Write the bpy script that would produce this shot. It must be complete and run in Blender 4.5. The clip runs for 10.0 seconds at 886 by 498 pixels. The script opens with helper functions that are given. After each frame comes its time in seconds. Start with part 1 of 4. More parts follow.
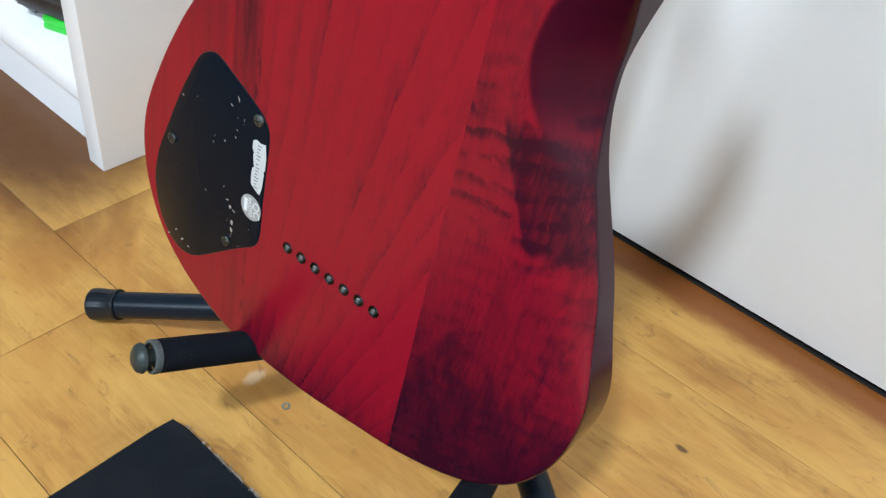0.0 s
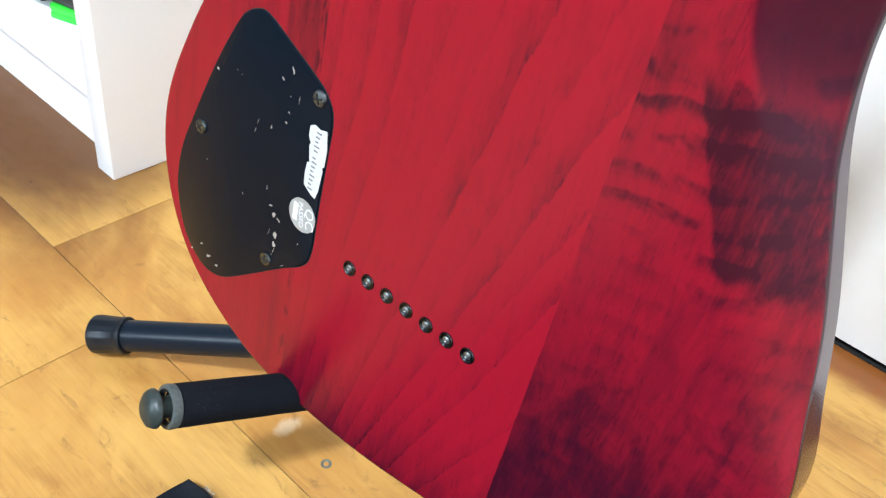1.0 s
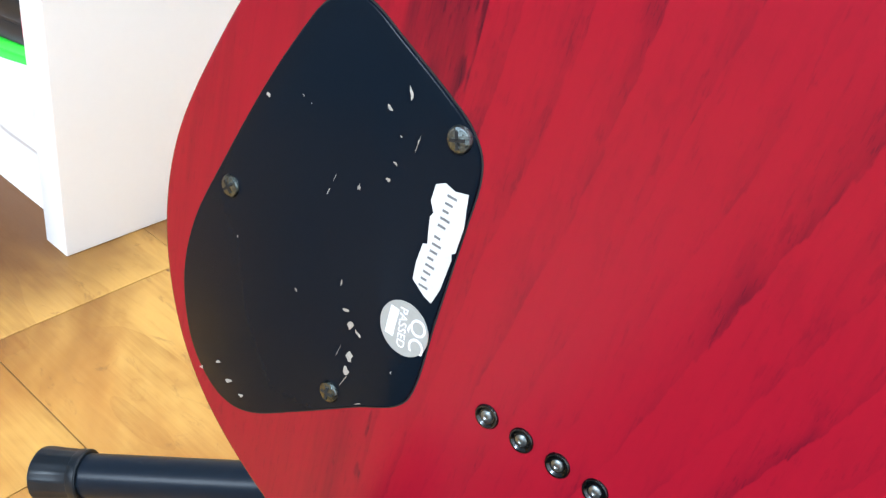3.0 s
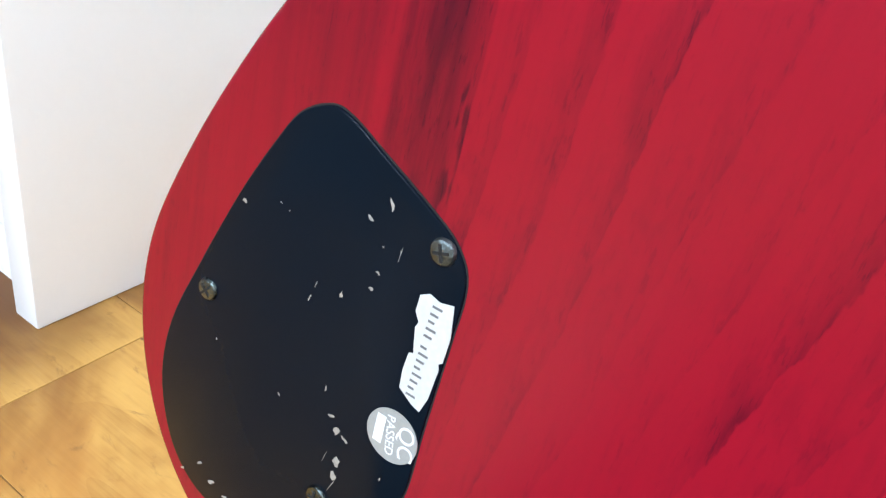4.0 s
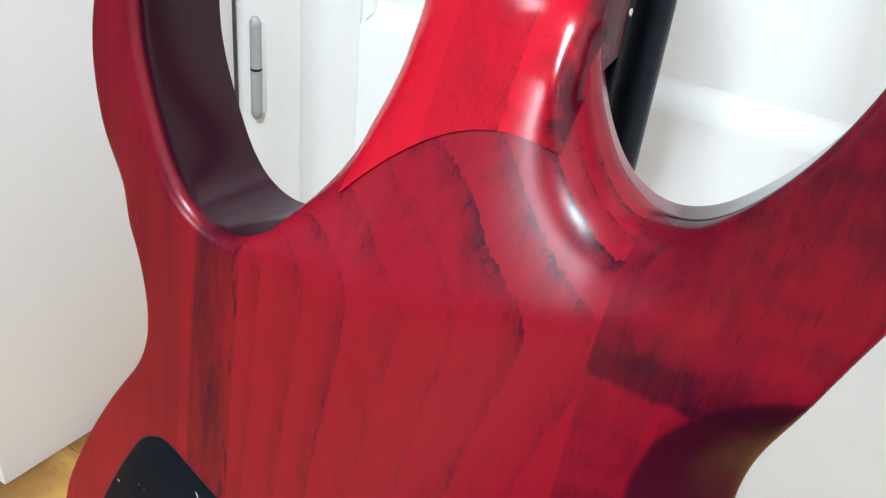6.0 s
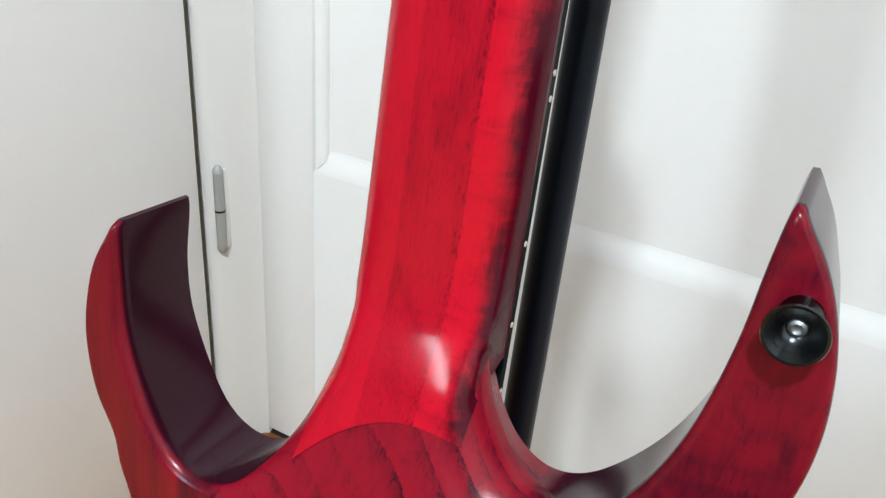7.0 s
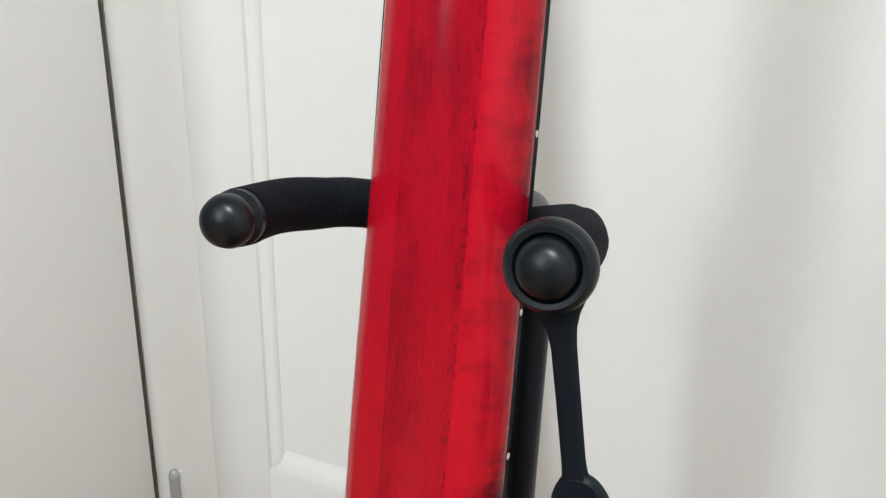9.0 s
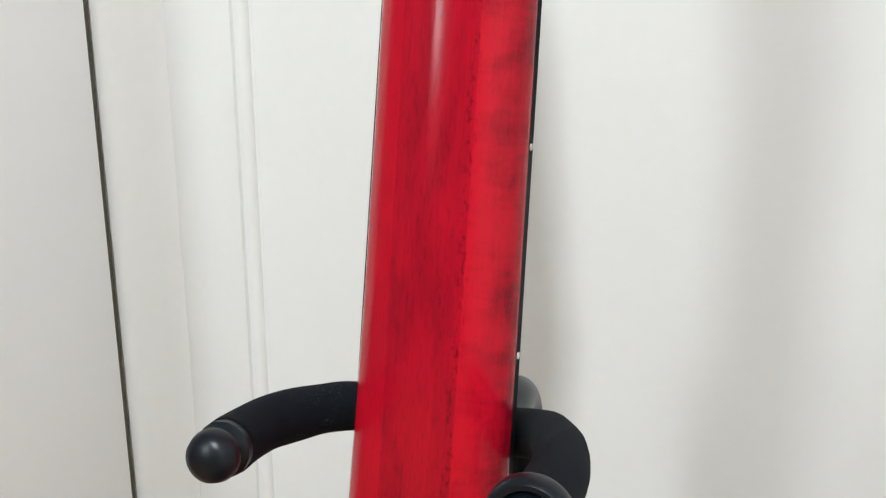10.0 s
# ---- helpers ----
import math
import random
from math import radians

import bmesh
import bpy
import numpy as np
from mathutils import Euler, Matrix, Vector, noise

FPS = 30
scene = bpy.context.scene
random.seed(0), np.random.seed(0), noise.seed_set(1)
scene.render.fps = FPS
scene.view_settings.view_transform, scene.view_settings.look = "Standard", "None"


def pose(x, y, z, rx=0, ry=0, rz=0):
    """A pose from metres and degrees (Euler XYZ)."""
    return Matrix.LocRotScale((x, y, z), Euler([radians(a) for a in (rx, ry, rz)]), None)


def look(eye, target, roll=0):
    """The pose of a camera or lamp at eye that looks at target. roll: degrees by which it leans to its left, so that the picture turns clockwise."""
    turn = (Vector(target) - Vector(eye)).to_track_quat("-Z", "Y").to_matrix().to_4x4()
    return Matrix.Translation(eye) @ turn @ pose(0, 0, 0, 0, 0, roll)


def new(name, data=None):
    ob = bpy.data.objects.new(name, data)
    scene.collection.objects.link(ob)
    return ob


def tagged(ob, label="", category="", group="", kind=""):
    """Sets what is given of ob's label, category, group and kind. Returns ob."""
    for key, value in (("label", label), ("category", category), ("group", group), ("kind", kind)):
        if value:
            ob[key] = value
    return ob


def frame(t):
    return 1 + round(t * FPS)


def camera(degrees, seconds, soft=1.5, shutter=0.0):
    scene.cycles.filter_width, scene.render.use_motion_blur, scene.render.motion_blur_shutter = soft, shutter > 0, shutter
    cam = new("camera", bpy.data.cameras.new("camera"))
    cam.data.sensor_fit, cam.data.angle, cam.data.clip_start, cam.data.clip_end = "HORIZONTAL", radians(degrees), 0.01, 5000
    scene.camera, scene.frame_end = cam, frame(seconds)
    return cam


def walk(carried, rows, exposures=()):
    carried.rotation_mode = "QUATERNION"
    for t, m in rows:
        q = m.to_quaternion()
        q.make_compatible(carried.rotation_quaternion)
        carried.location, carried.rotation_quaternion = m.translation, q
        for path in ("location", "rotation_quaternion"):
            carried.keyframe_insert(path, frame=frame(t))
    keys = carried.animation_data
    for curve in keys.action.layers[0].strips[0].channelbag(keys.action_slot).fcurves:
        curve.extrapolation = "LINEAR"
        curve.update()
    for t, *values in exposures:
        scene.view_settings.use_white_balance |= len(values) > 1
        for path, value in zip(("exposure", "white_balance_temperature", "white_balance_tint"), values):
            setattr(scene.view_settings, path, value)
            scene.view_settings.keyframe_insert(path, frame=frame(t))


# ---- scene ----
from mathutils import geometry

cam = camera(55.3, 10.0, soft=1.3)


def aim(x, y, z, yaw, pitch, roll):
    """A camera pose: yaw to the left from +y, pitch up, roll to the left."""
    turn = Matrix.Rotation(radians(yaw), 4, "Z") @ Matrix.Rotation(radians(90 + pitch), 4, "X") @ Matrix.Rotation(radians(roll), 4, "Z")
    return Matrix.Translation((x, y, z)) @ turn


PATH = (
    (0.0, 0.6250, -0.6045, 0.4914, 35.93, -40.50, 8.96),
    (0.5, 0.5942, -0.5865, 0.4464, 36.19, -39.77, 9.14),
    (1.0, 0.5483, -0.5680, 0.4155, 36.97, -38.59, 9.29),
    (1.5, 0.5156, -0.5433, 0.3938, 37.67, -37.26, 9.27),
    (2.0, 0.4906, -0.5359, 0.3776, 37.22, -35.87, 9.94),
    (2.2, 0.4763, -0.5309, 0.3689, 36.28, -36.25, 10.33),
    (3.3, 0.4244, -0.5191, 0.3359, 32.87, -32.77, 11.12),
    (3.5, 0.4218, -0.5170, 0.3376, 32.72, -32.67, 10.89),
    (4.0, 0.4204, -0.5138, 0.3530, 31.64, -31.46, 10.02),
    (4.5, 0.4281, -0.5144, 0.3908, 30.87, -31.33, 8.01),
    (5.0, 0.4514, -0.5173, 0.4277, 30.65, -30.90, 6.92),
    (5.5, 0.4818, -0.5264, 0.4661, 30.53, -30.74, 6.24),
    (5.7, 0.4950, -0.5305, 0.4847, 30.36, -30.40, 6.22),
    (6.8, 0.5301, -0.5471, 0.6053, 28.29, -29.16, 4.86),
    (7.0, 0.5270, -0.5457, 0.6262, 27.92, -28.39, 4.34),
    (7.2, 0.5218, -0.5408, 0.6468, 27.56, -27.70, 3.85),
    (7.5, 0.5134, -0.5326, 0.6741, 26.92, -26.27, 2.95),
    (8.0, 0.5076, -0.5277, 0.7151, 25.95, -23.74, 2.18),
    (8.5, 0.5087, -0.5305, 0.7490, 25.19, -21.78, 1.48),
    (9.0, 0.5119, -0.5217, 0.7708, 24.80, -19.78, 1.08),
    (9.5, 0.5106, -0.5137, 0.7946, 24.71, -17.01, 0.38),
    (10.0, 0.5130, -0.5129, 0.8143, 24.86, -14.45, 0.14),
)
EXPOSURES = ((0.0, -0.42, 5750, 7), (0.6, -0.16, 5800, 7.5), (1.2, 0.26, 5800, 8), (2.0, 0.34, 5800, 8), (4.0, 0.15, 5700, 8), (5.7, -0.2, 5850, 7), (6.8, -0.55, 6150, 7.5), (7.2, -0.63, 6200, 7.5),
             (8.0, -0.82, 6450, 9.6), (10.0, -0.97, 6550, 9.8))
walk(cam, [(row[0], aim(*row[1:])) for row in PATH], EXPOSURES)

# ---- world and lights ----
world = bpy.data.worlds.new("world")
world.use_nodes = True
scene.world = world
sky = world.node_tree.nodes.new("ShaderNodeTexSky")
sky.sky_type, sky.sun_disc, sky.sun_elevation, sky.sun_rotation = "NISHITA", False, radians(35), radians(200)
world.node_tree.links.new(sky.outputs[0], world.node_tree.nodes["Background"].inputs[0])
world.node_tree.nodes["Background"].inputs[1].default_value = 0.1


def area_light(name, place, target, width, height, watts, colour):
    data = bpy.data.lights.new(name, "AREA")
    data.shape, data.size, data.size_y = "RECTANGLE", width, height
    data.energy, data.color = watts, colour
    ob = new(name, data)
    ob.matrix_world = look(place, target)
    return ob


LAMP = Vector((0.84, -1.93, 2.52))
area_light("ceiling_lamp_light", LAMP, (0.6, -0.6, 0), 0.18, 0.18, 104, (0.90, 0.96, 1.0))
area_light("window_light", (-0.48, -3.47, 1.86), (0.3, 0, 0.7), 0.36, 1.10, 74, (0.84, 0.93, 1.0))

# ---- materials ----


class Nodes:
    """A small builder of node materials."""

    def __init__(self, name, rough=0.5, metal=0.0, spec=0.5):
        self.mat = bpy.data.materials.new(name)
        self.mat.use_nodes = True
        self.tree = self.mat.node_tree
        self.shader = self.tree.nodes["Principled BSDF"]
        self.set("Roughness", rough), self.set("Metallic", metal), self.set("Specular IOR Level", spec)
        self.coords = self.node("ShaderNodeTexCoord").outputs["Object"]

    def node(self, kind, **props):
        n = self.tree.nodes.new(kind)
        for key, value in props.items():
            if key == "operation":
                n.operation = value
            elif key == "blend":
                n.blend_type = value
        return n

    def plug(self, socket, value):
        if hasattr(value, "links"):
            self.tree.links.new(value, socket)
        elif isinstance(value, (tuple, list)) and len(value) == 3 and len(socket.default_value) == 4:
            socket.default_value = (*value, 1)
        else:
            socket.default_value = value

    def set(self, name, value):
        self.plug(self.shader.inputs[name], value)

    def math(self, op, a, b=0.0, c=0.0):
        n = self.node("ShaderNodeMath", operation=op)
        for socket, value in zip(n.inputs, (a, b, c)):
            self.plug(socket, value)
        return n.outputs[0]

    def xyz(self, vector=None):
        n = self.node("ShaderNodeSeparateXYZ")
        self.plug(n.inputs[0], vector or self.coords)
        return n.outputs

    def vec(self, x, y, z):
        n = self.node("ShaderNodeCombineXYZ")
        for socket, value in zip(n.inputs, (x, y, z)):
            self.plug(socket, value)
        return n.outputs[0]

    def stretch(self, x, y, z, shift=None):
        n = self.node("ShaderNodeVectorMath", operation="MULTIPLY")
        self.plug(n.inputs[0], shift or self.coords)
        n.inputs[1].default_value = (x, y, z)
        return n.outputs[0]

    def noise(self, vector, scale=1.0, detail=4.0, rough=0.55, distort=0.0):
        n = self.node("ShaderNodeTexNoise")
        self.plug(n.inputs["Vector"], vector)
        for key, value in (("Scale", scale), ("Detail", detail), ("Roughness", rough), ("Distortion", distort)):
            n.inputs[key].default_value = value
        return n.outputs[0]

    def step(self, value, low, high, out_low=0.0, out_high=1.0):
        n = self.node("ShaderNodeMapRange")
        n.interpolation_type = "SMOOTHSTEP"
        for socket, v in zip(n.inputs, (value, low, high, out_low, out_high)):
            self.plug(socket, v)
        return n.outputs[0]

    def mix(self, factor, a, b, blend="MIX"):
        n = self.node("ShaderNodeMix")
        n.data_type, n.blend_type = "RGBA", blend
        self.plug(n.inputs[0], factor), self.plug(n.inputs[6], a), self.plug(n.inputs[7], b)
        return n.outputs[2]

    def bump(self, height, strength, distance=0.001):
        n = self.node("ShaderNodeBump")
        n.inputs["Strength"].default_value, n.inputs["Distance"].default_value = strength, distance
        self.plug(n.inputs["Height"], height)
        self.set("Normal", n.outputs[0])

    def random(self):
        return self.node("ShaderNodeObjectInfo").outputs["Random"]


def simple(name, colour, rough, metal=0.0, grain=400.0, amount=0.12, relief=0.1, spec=0.5):
    """A nearly plain surface with a fine grain and a broad unevenness."""
    n = Nodes(name, rough, metal, spec)
    fine, broad = n.noise(n.coords, grain, 3), n.noise(n.coords, 18.0, 3)
    dark = tuple(c * (1 - amount * 2) for c in colour)
    n.set("Base Color", n.mix(n.math("MULTIPLY_ADD", fine, 0.5, n.math("MULTIPLY", broad, 0.5)), dark, tuple(min(1, c * (1 + amount)) for c in colour)))
    n.set("Roughness", n.step(broad, 0.3, 0.7, rough * (1 - amount), min(1, rough * (1 + amount))))
    n.bump(fine, relief, 0.0004)
    return n.mat


def red_body():
    """Red-stained wood: three boards, a plain one, one with slanting grain, one with ripple figure."""
    n = Nodes("red_stained_body", 0.26, 0, 0.34)
    x, y, z = n.xyz()
    wob = n.math("SUBTRACT", n.noise(n.stretch(60, 60, 18), 1.0, 5, 0.65), 0.5)
    fine_wob = n.math("SUBTRACT", n.noise(n.stretch(400, 400, 120), 1.0, 2), 0.5)
    patchy = n.noise(n.stretch(40, 40, 11), 1.0, 3)
    fibre = n.noise(n.stretch(520, 520, 24), 1.0, 3, 0.6)
    # slanting growth rings of the middle board, each with its own depth of tone
    dz = n.math("SUBTRACT", z, 0.15)
    s = n.math("DIVIDE", n.math("MULTIPLY_ADD", dz, -0.16, x), n.math("MULTIPLY_ADD", dz, 2.2, 1.0))
    s = n.math("MULTIPLY_ADD", y, 3.2, s)
    slow = n.math("SUBTRACT", n.noise(n.stretch(20, 20, 6), 1.0, 2), 0.5)
    s = n.math("MULTIPLY_ADD", slow, 0.018, n.math("MULTIPLY_ADD", wob, 0.006, s))
    s = n.math("MULTIPLY_ADD", fine_wob, 0.0022, s)
    count = n.math("DIVIDE", n.math("ADD", s, 0.2065), 0.017)
    phase = n.math("FRACT", count)
    own = n.node("ShaderNodeTexWhiteNoise")
    own.noise_dimensions = "1D"
    n.plug(own.inputs["W"], n.math("FLOOR", count))
    depth = n.math("MULTIPLY_ADD", own.outputs["Value"], 0.8, 0.2)
    edge = n.step(n.math("MULTIPLY_ADD", fine_wob, 0.10, phase), 1.0, 0.955)
    tone = n.math("MULTIPLY", n.math("MULTIPLY", n.math("POWER", phase, 1.5), edge), n.step(patchy, 0.36, 0.62, 0.20, 0.42))
    late = n.math("MULTIPLY", n.math("MULTIPLY", n.step(phase, 0.80, 0.96), edge), n.step(n.noise(n.stretch(260, 260, 45), 1.0, 3), 0.44, 0.68, 0.0, 0.22))
    middle = n.math("MULTIPLY", n.math("ADD", tone, late), depth)
    flecks = n.step(n.noise(n.stretch(520, 520, 110), 1.0, 3, 0.6), 0.56, 0.64)
    middle = n.math("MULTIPLY_ADD", n.math("MULTIPLY", flecks, n.math("MULTIPLY", n.step(phase, 0.45, 0.85), edge)), 0.15, middle)
    streak = n.noise(n.stretch(130, 130, 9), 1.0, 4, 0.6)
    mottle = n.noise(n.stretch(150, 150, 42), 1.0, 4, 0.6, 0.6)
    middle = n.math("MULTIPLY_ADD", n.step(streak, 0.4, 0.7), 0.05, middle)
    middle = n.math("MULTIPLY_ADD", n.step(mottle, 0.40, 0.70), 0.14, middle)
    # fall-off of light towards the lower end put into the middle board's colour
    middle = n.math("MULTIPLY_ADD", n.step(n.math("MULTIPLY_ADD", patchy, 0.08, z), 0.02, -0.080), 0.60, n.math("MULTIPLY", middle, n.step(z, 0.0, 0.10, 0.62, 1.0)))
    middle = n.math("MULTIPLY", middle, n.step(z, 0.186, 0.216, 1.0, 1.5))
    # ripple figure of the bass-side board: broken slanting bars, a deep-toned block; foot darkened by figure and
    # painted fall-off of light
    warp = n.math("SUBTRACT", n.noise(n.vec(n.math("MULTIPLY", x, 34.0), 0.0, n.math("MULTIPLY", z, 20.0)), 1.0, 4, 0.6, 0.6), 0.5)
    bars = n.math("FRACT", n.math("MULTIPLY_ADD", warp, 1.3, n.math("MULTIPLY_ADD", z, 92.0, n.math("MULTIPLY", x, -23.0))))
    bars = n.math("MULTIPLY", n.step(bars, 0.22, 0.72), n.step(bars, 1.0, 0.80))
    broken = n.step(n.noise(n.vec(n.math("MULTIPLY", x, 44.0), 2.0, n.math("MULTIPLY", z, 60.0)), 1.0, 3, 0.55, 0.4), 0.44, 0.58)
    zone = n.math("MULTIPLY_ADD", n.math("MULTIPLY", n.step(z, 0.066, 0.094), n.step(z, 0.158, 0.140)), 0.75, 0.25)
    cross = n.noise(n.stretch(420, 420, 36), 1.0, 3, 0.6)
    ripple = n.math("MULTIPLY", n.math("MULTIPLY", n.math("MULTIPLY", bars, broken), zone), n.step(cross, 0.3, 0.65, 0.55, 1.0))
    block = n.step(n.math("MULTIPLY_ADD", fine_wob, 0.002, n.math("MULTIPLY_ADD", dz, 0.50, x)), 0.0640, 0.0665)
    block = n.math("MULTIPLY", block, n.math("MULTIPLY", n.step(n.math("MULTIPLY_ADD", wob, 0.02, z), 0.078, 0.088), n.step(z, 0.136, 0.128)))
    block = n.math("MULTIPLY", block, n.step(cross, 0.30, 0.65, 0.28, 0.44))
    upper = n.math("MULTIPLY", n.math("MULTIPLY", n.step(n.math("MULTIPLY_ADD", wob, 0.008, z), 0.1905, 0.1935), n.step(z, 0.216, 0.196)), 0.34)
    cloud = n.step(n.noise(n.stretch(30, 30, 18), 1.2, 5, 0.6, 1.2), 0.42, 0.66)
    foot = n.math("MULTIPLY", n.step(n.math("MULTIPLY_ADD", warp, 0.05, z), 0.07, -0.06), n.step(patchy, 0.3, 0.7, 0.40, 0.56))
    side = n.math("MULTIPLY_ADD", cloud, 0.15, n.math("MULTIPLY_ADD", ripple, 0.40, n.step(z, 0.20, 0.25, 0.25, 0.36)))
    side = n.math("ADD", n.math("ADD", side, block), n.math("ADD", upper, foot))
    side = n.math("MULTIPLY_ADD", n.step(mottle, 0.42, 0.7), 0.14, side)
    # a darker, patchy band in the treble-side board
    band = n.math("MULTIPLY", n.step(n.math("MULTIPLY_ADD", wob, 0.004, x), -0.0835, -0.0805), n.step(x, -0.0625, -0.072, 0.35, 1.0))
    left = n.math("MULTIPLY", band, n.step(n.noise(n.stretch(85, 85, 16), 1.0, 5, 0.65, 0.5), 0.30, 0.66, 0.24, 0.54))
    left = n.math("MULTIPLY", left, n.step(z, 0.02, 0.13, 0.30, 1.0))
    left = n.math("MULTIPLY_ADD", n.step(streak, 0.4, 0.7), 0.14, n.math("MULTIPLY_ADD", patchy, 0.22, left))
    seam = n.math("MULTIPLY", n.math("MULTIPLY", n.step(x, -0.0665, -0.0640), n.step(n.noise(n.stretch(300, 300, 70), 1.0, 2), 0.50, 0.62)), 0.30)
    left = n.math("ADD", left, seam)
    left = n.math("MULTIPLY_ADD", n.step(n.math("MULTIPLY_ADD", wob, 0.006, x), -0.078, -0.092), n.step(z, 0.04, 0.14, 0.04, 0.26), left)
    is_left = n.step(n.math("MULTIPLY_ADD", fine_wob, 0.001, x), -0.0622, -0.0616, 1.0, 0.0)
    is_side = n.step(n.math("MULTIPLY_ADD", fine_wob, 0.001, x), 0.0578, 0.0584)
    dark = n.mix(is_left, n.vec(middle, middle, middle), n.vec(left, left, left))
    dark = n.mix(is_side, dark, n.vec(side, side, side))
    dark = n.math("ADD", dark, n.math("MULTIPLY_ADD", fibre, 0.20, -0.10))
    pore = n.math("MULTIPLY", n.step(n.noise(n.stretch(900, 900, 150), 1.0, 3, 0.6), 0.56, 0.66), n.step(patchy, 0.35, 0.62, 0.3, 1.0))
    dark = n.math("MULTIPLY_ADD", pore, 0.13, dark)
    colour = n.mix(n.step(dark, 0.0, 0.9), (0.245, 0.0042, 0.0150), (0.032, 0.0020, 0.0095))
    # faces turned towards the rim take a darker colour, under a smoother lacquer
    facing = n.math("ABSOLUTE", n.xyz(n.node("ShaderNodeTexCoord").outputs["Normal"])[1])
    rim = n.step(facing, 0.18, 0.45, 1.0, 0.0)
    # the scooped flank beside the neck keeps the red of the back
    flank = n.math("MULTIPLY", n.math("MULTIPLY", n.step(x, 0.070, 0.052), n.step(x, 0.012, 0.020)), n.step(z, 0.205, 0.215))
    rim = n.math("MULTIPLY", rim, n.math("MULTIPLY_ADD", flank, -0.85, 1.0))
    # shade of the belly cut put into the colour
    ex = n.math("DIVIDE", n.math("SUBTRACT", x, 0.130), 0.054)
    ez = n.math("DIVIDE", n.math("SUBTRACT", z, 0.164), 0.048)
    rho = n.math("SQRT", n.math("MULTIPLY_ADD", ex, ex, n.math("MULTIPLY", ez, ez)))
    cut_shade = n.math("MULTIPLY", n.step(rho, 1.0, 0.95), n.step(z, 0.118, 0.150))
    colour = n.mix(n.math("MULTIPLY", cut_shade, 0.9), colour, (0.030, 0.0025, 0.0100))
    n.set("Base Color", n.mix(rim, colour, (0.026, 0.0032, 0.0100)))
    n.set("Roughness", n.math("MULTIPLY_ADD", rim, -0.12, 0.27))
    n.set("Specular IOR Level", n.math("MULTIPLY_ADD", rim, -0.07, n.math("MULTIPLY_ADD", cut_shade, -0.14, 0.27)))
    n.bump(n.noise(n.coords, 160.0, 2), 0.02, 0.0005)
    return n.mat


def red_neck():
    """The laminated neck: lighter outer strips, a darker one between."""
    n = Nodes("red_stained_neck", 0.14, 0, 0.24)
    x, y, z = n.xyz()
    fibre = n.noise(n.stretch(1300, 1300, 60), 1.0, 5, 0.7)
    fleck = n.noise(n.stretch(1300, 1300, 220), 1.0, 3, 0.6)
    cloud = n.noise(n.stretch(80, 80, 26), 1.0, 5, 0.6, 0.6)
    bars = n.noise(n.stretch(40, 40, 150), 1.0, 4, 0.6, 0.5)
    wander = n.math("MULTIPLY_ADD", n.math("SUBTRACT", fleck, 0.5), 0.0008, x)
    middle = n.math("MULTIPLY", n.step(wander, -0.0105, -0.0099), n.step(wander, 0.0136, 0.0130))
    dark = n.math("MULTIPLY_ADD", middle, 0.24, n.math("MULTIPLY_ADD", fibre, 0.30, -0.12))
    dark = n.math("MULTIPLY_ADD", n.step(cloud, 0.42, 0.68), n.math("MULTIPLY_ADD", middle, 0.02, 0.10), dark)
    dark = n.math("MULTIPLY_ADD", n.step(fleck, 0.48, 0.72), n.math("MULTIPLY_ADD", middle, 0.03, 0.08), dark)
    outer = n.step(wander, 0.0130, 0.0140)
    dark = n.math("MULTIPLY_ADD", n.math("MULTIPLY", outer, n.step(bars, 0.42, 0.72)), 0.17, dark)
    flame = n.noise(n.stretch(120, 120, 330), 1.0, 4, 0.65, 0.8)
    # bass edge darker near the heel, with an uneven border
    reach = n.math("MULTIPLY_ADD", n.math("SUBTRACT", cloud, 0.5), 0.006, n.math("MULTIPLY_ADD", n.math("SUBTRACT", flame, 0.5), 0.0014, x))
    bass_dark = n.math("MULTIPLY", n.step(reach, 0.0185, 0.0350), n.math("MULTIPLY", n.step(n.math("MULTIPLY_ADD", flame, 0.05, z), 0.465, 0.425), n.step(z, 0.225, 0.290, 0.35, 1.0)))
    dark = n.math("MULTIPLY_ADD", bass_dark, 0.66, dark)
    dark = n.math("MULTIPLY_ADD", n.step(wander, -0.0100, -0.0106), 0.13, dark)
    # shade of the bass edge put into the colour; pores along the seam of the outer strip; uneven take-up in that strip
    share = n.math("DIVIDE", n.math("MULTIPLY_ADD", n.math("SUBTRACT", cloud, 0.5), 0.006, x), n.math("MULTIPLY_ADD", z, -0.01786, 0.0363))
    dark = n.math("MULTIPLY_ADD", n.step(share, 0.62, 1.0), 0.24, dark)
    pores = n.step(n.noise(n.stretch(900, 900, 420), 1.0, 2, 0.5), 0.54, 0.62)
    seam = n.math("MULTIPLY", n.step(wander, 0.0095, 0.0128), n.step(wander, 0.0150, 0.0134))
    dark = n.math("MULTIPLY_ADD", n.math("MULTIPLY", pores, seam), 0.17, dark)
    patch = n.step(n.noise(n.stretch(110, 110, 70), 1.0, 5, 0.65, 0.6), 0.40, 0.66)
    dark = n.math("MULTIPLY_ADD", n.math("MULTIPLY", patch, outer), 0.11, dark)
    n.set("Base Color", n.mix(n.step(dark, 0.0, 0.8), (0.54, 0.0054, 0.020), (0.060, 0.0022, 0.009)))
    n.set("Roughness", n.step(fibre, 0.3, 0.7, 0.15, 0.21))
    n.bump(fibre, 0.04, 0.0003)
    return n.mat


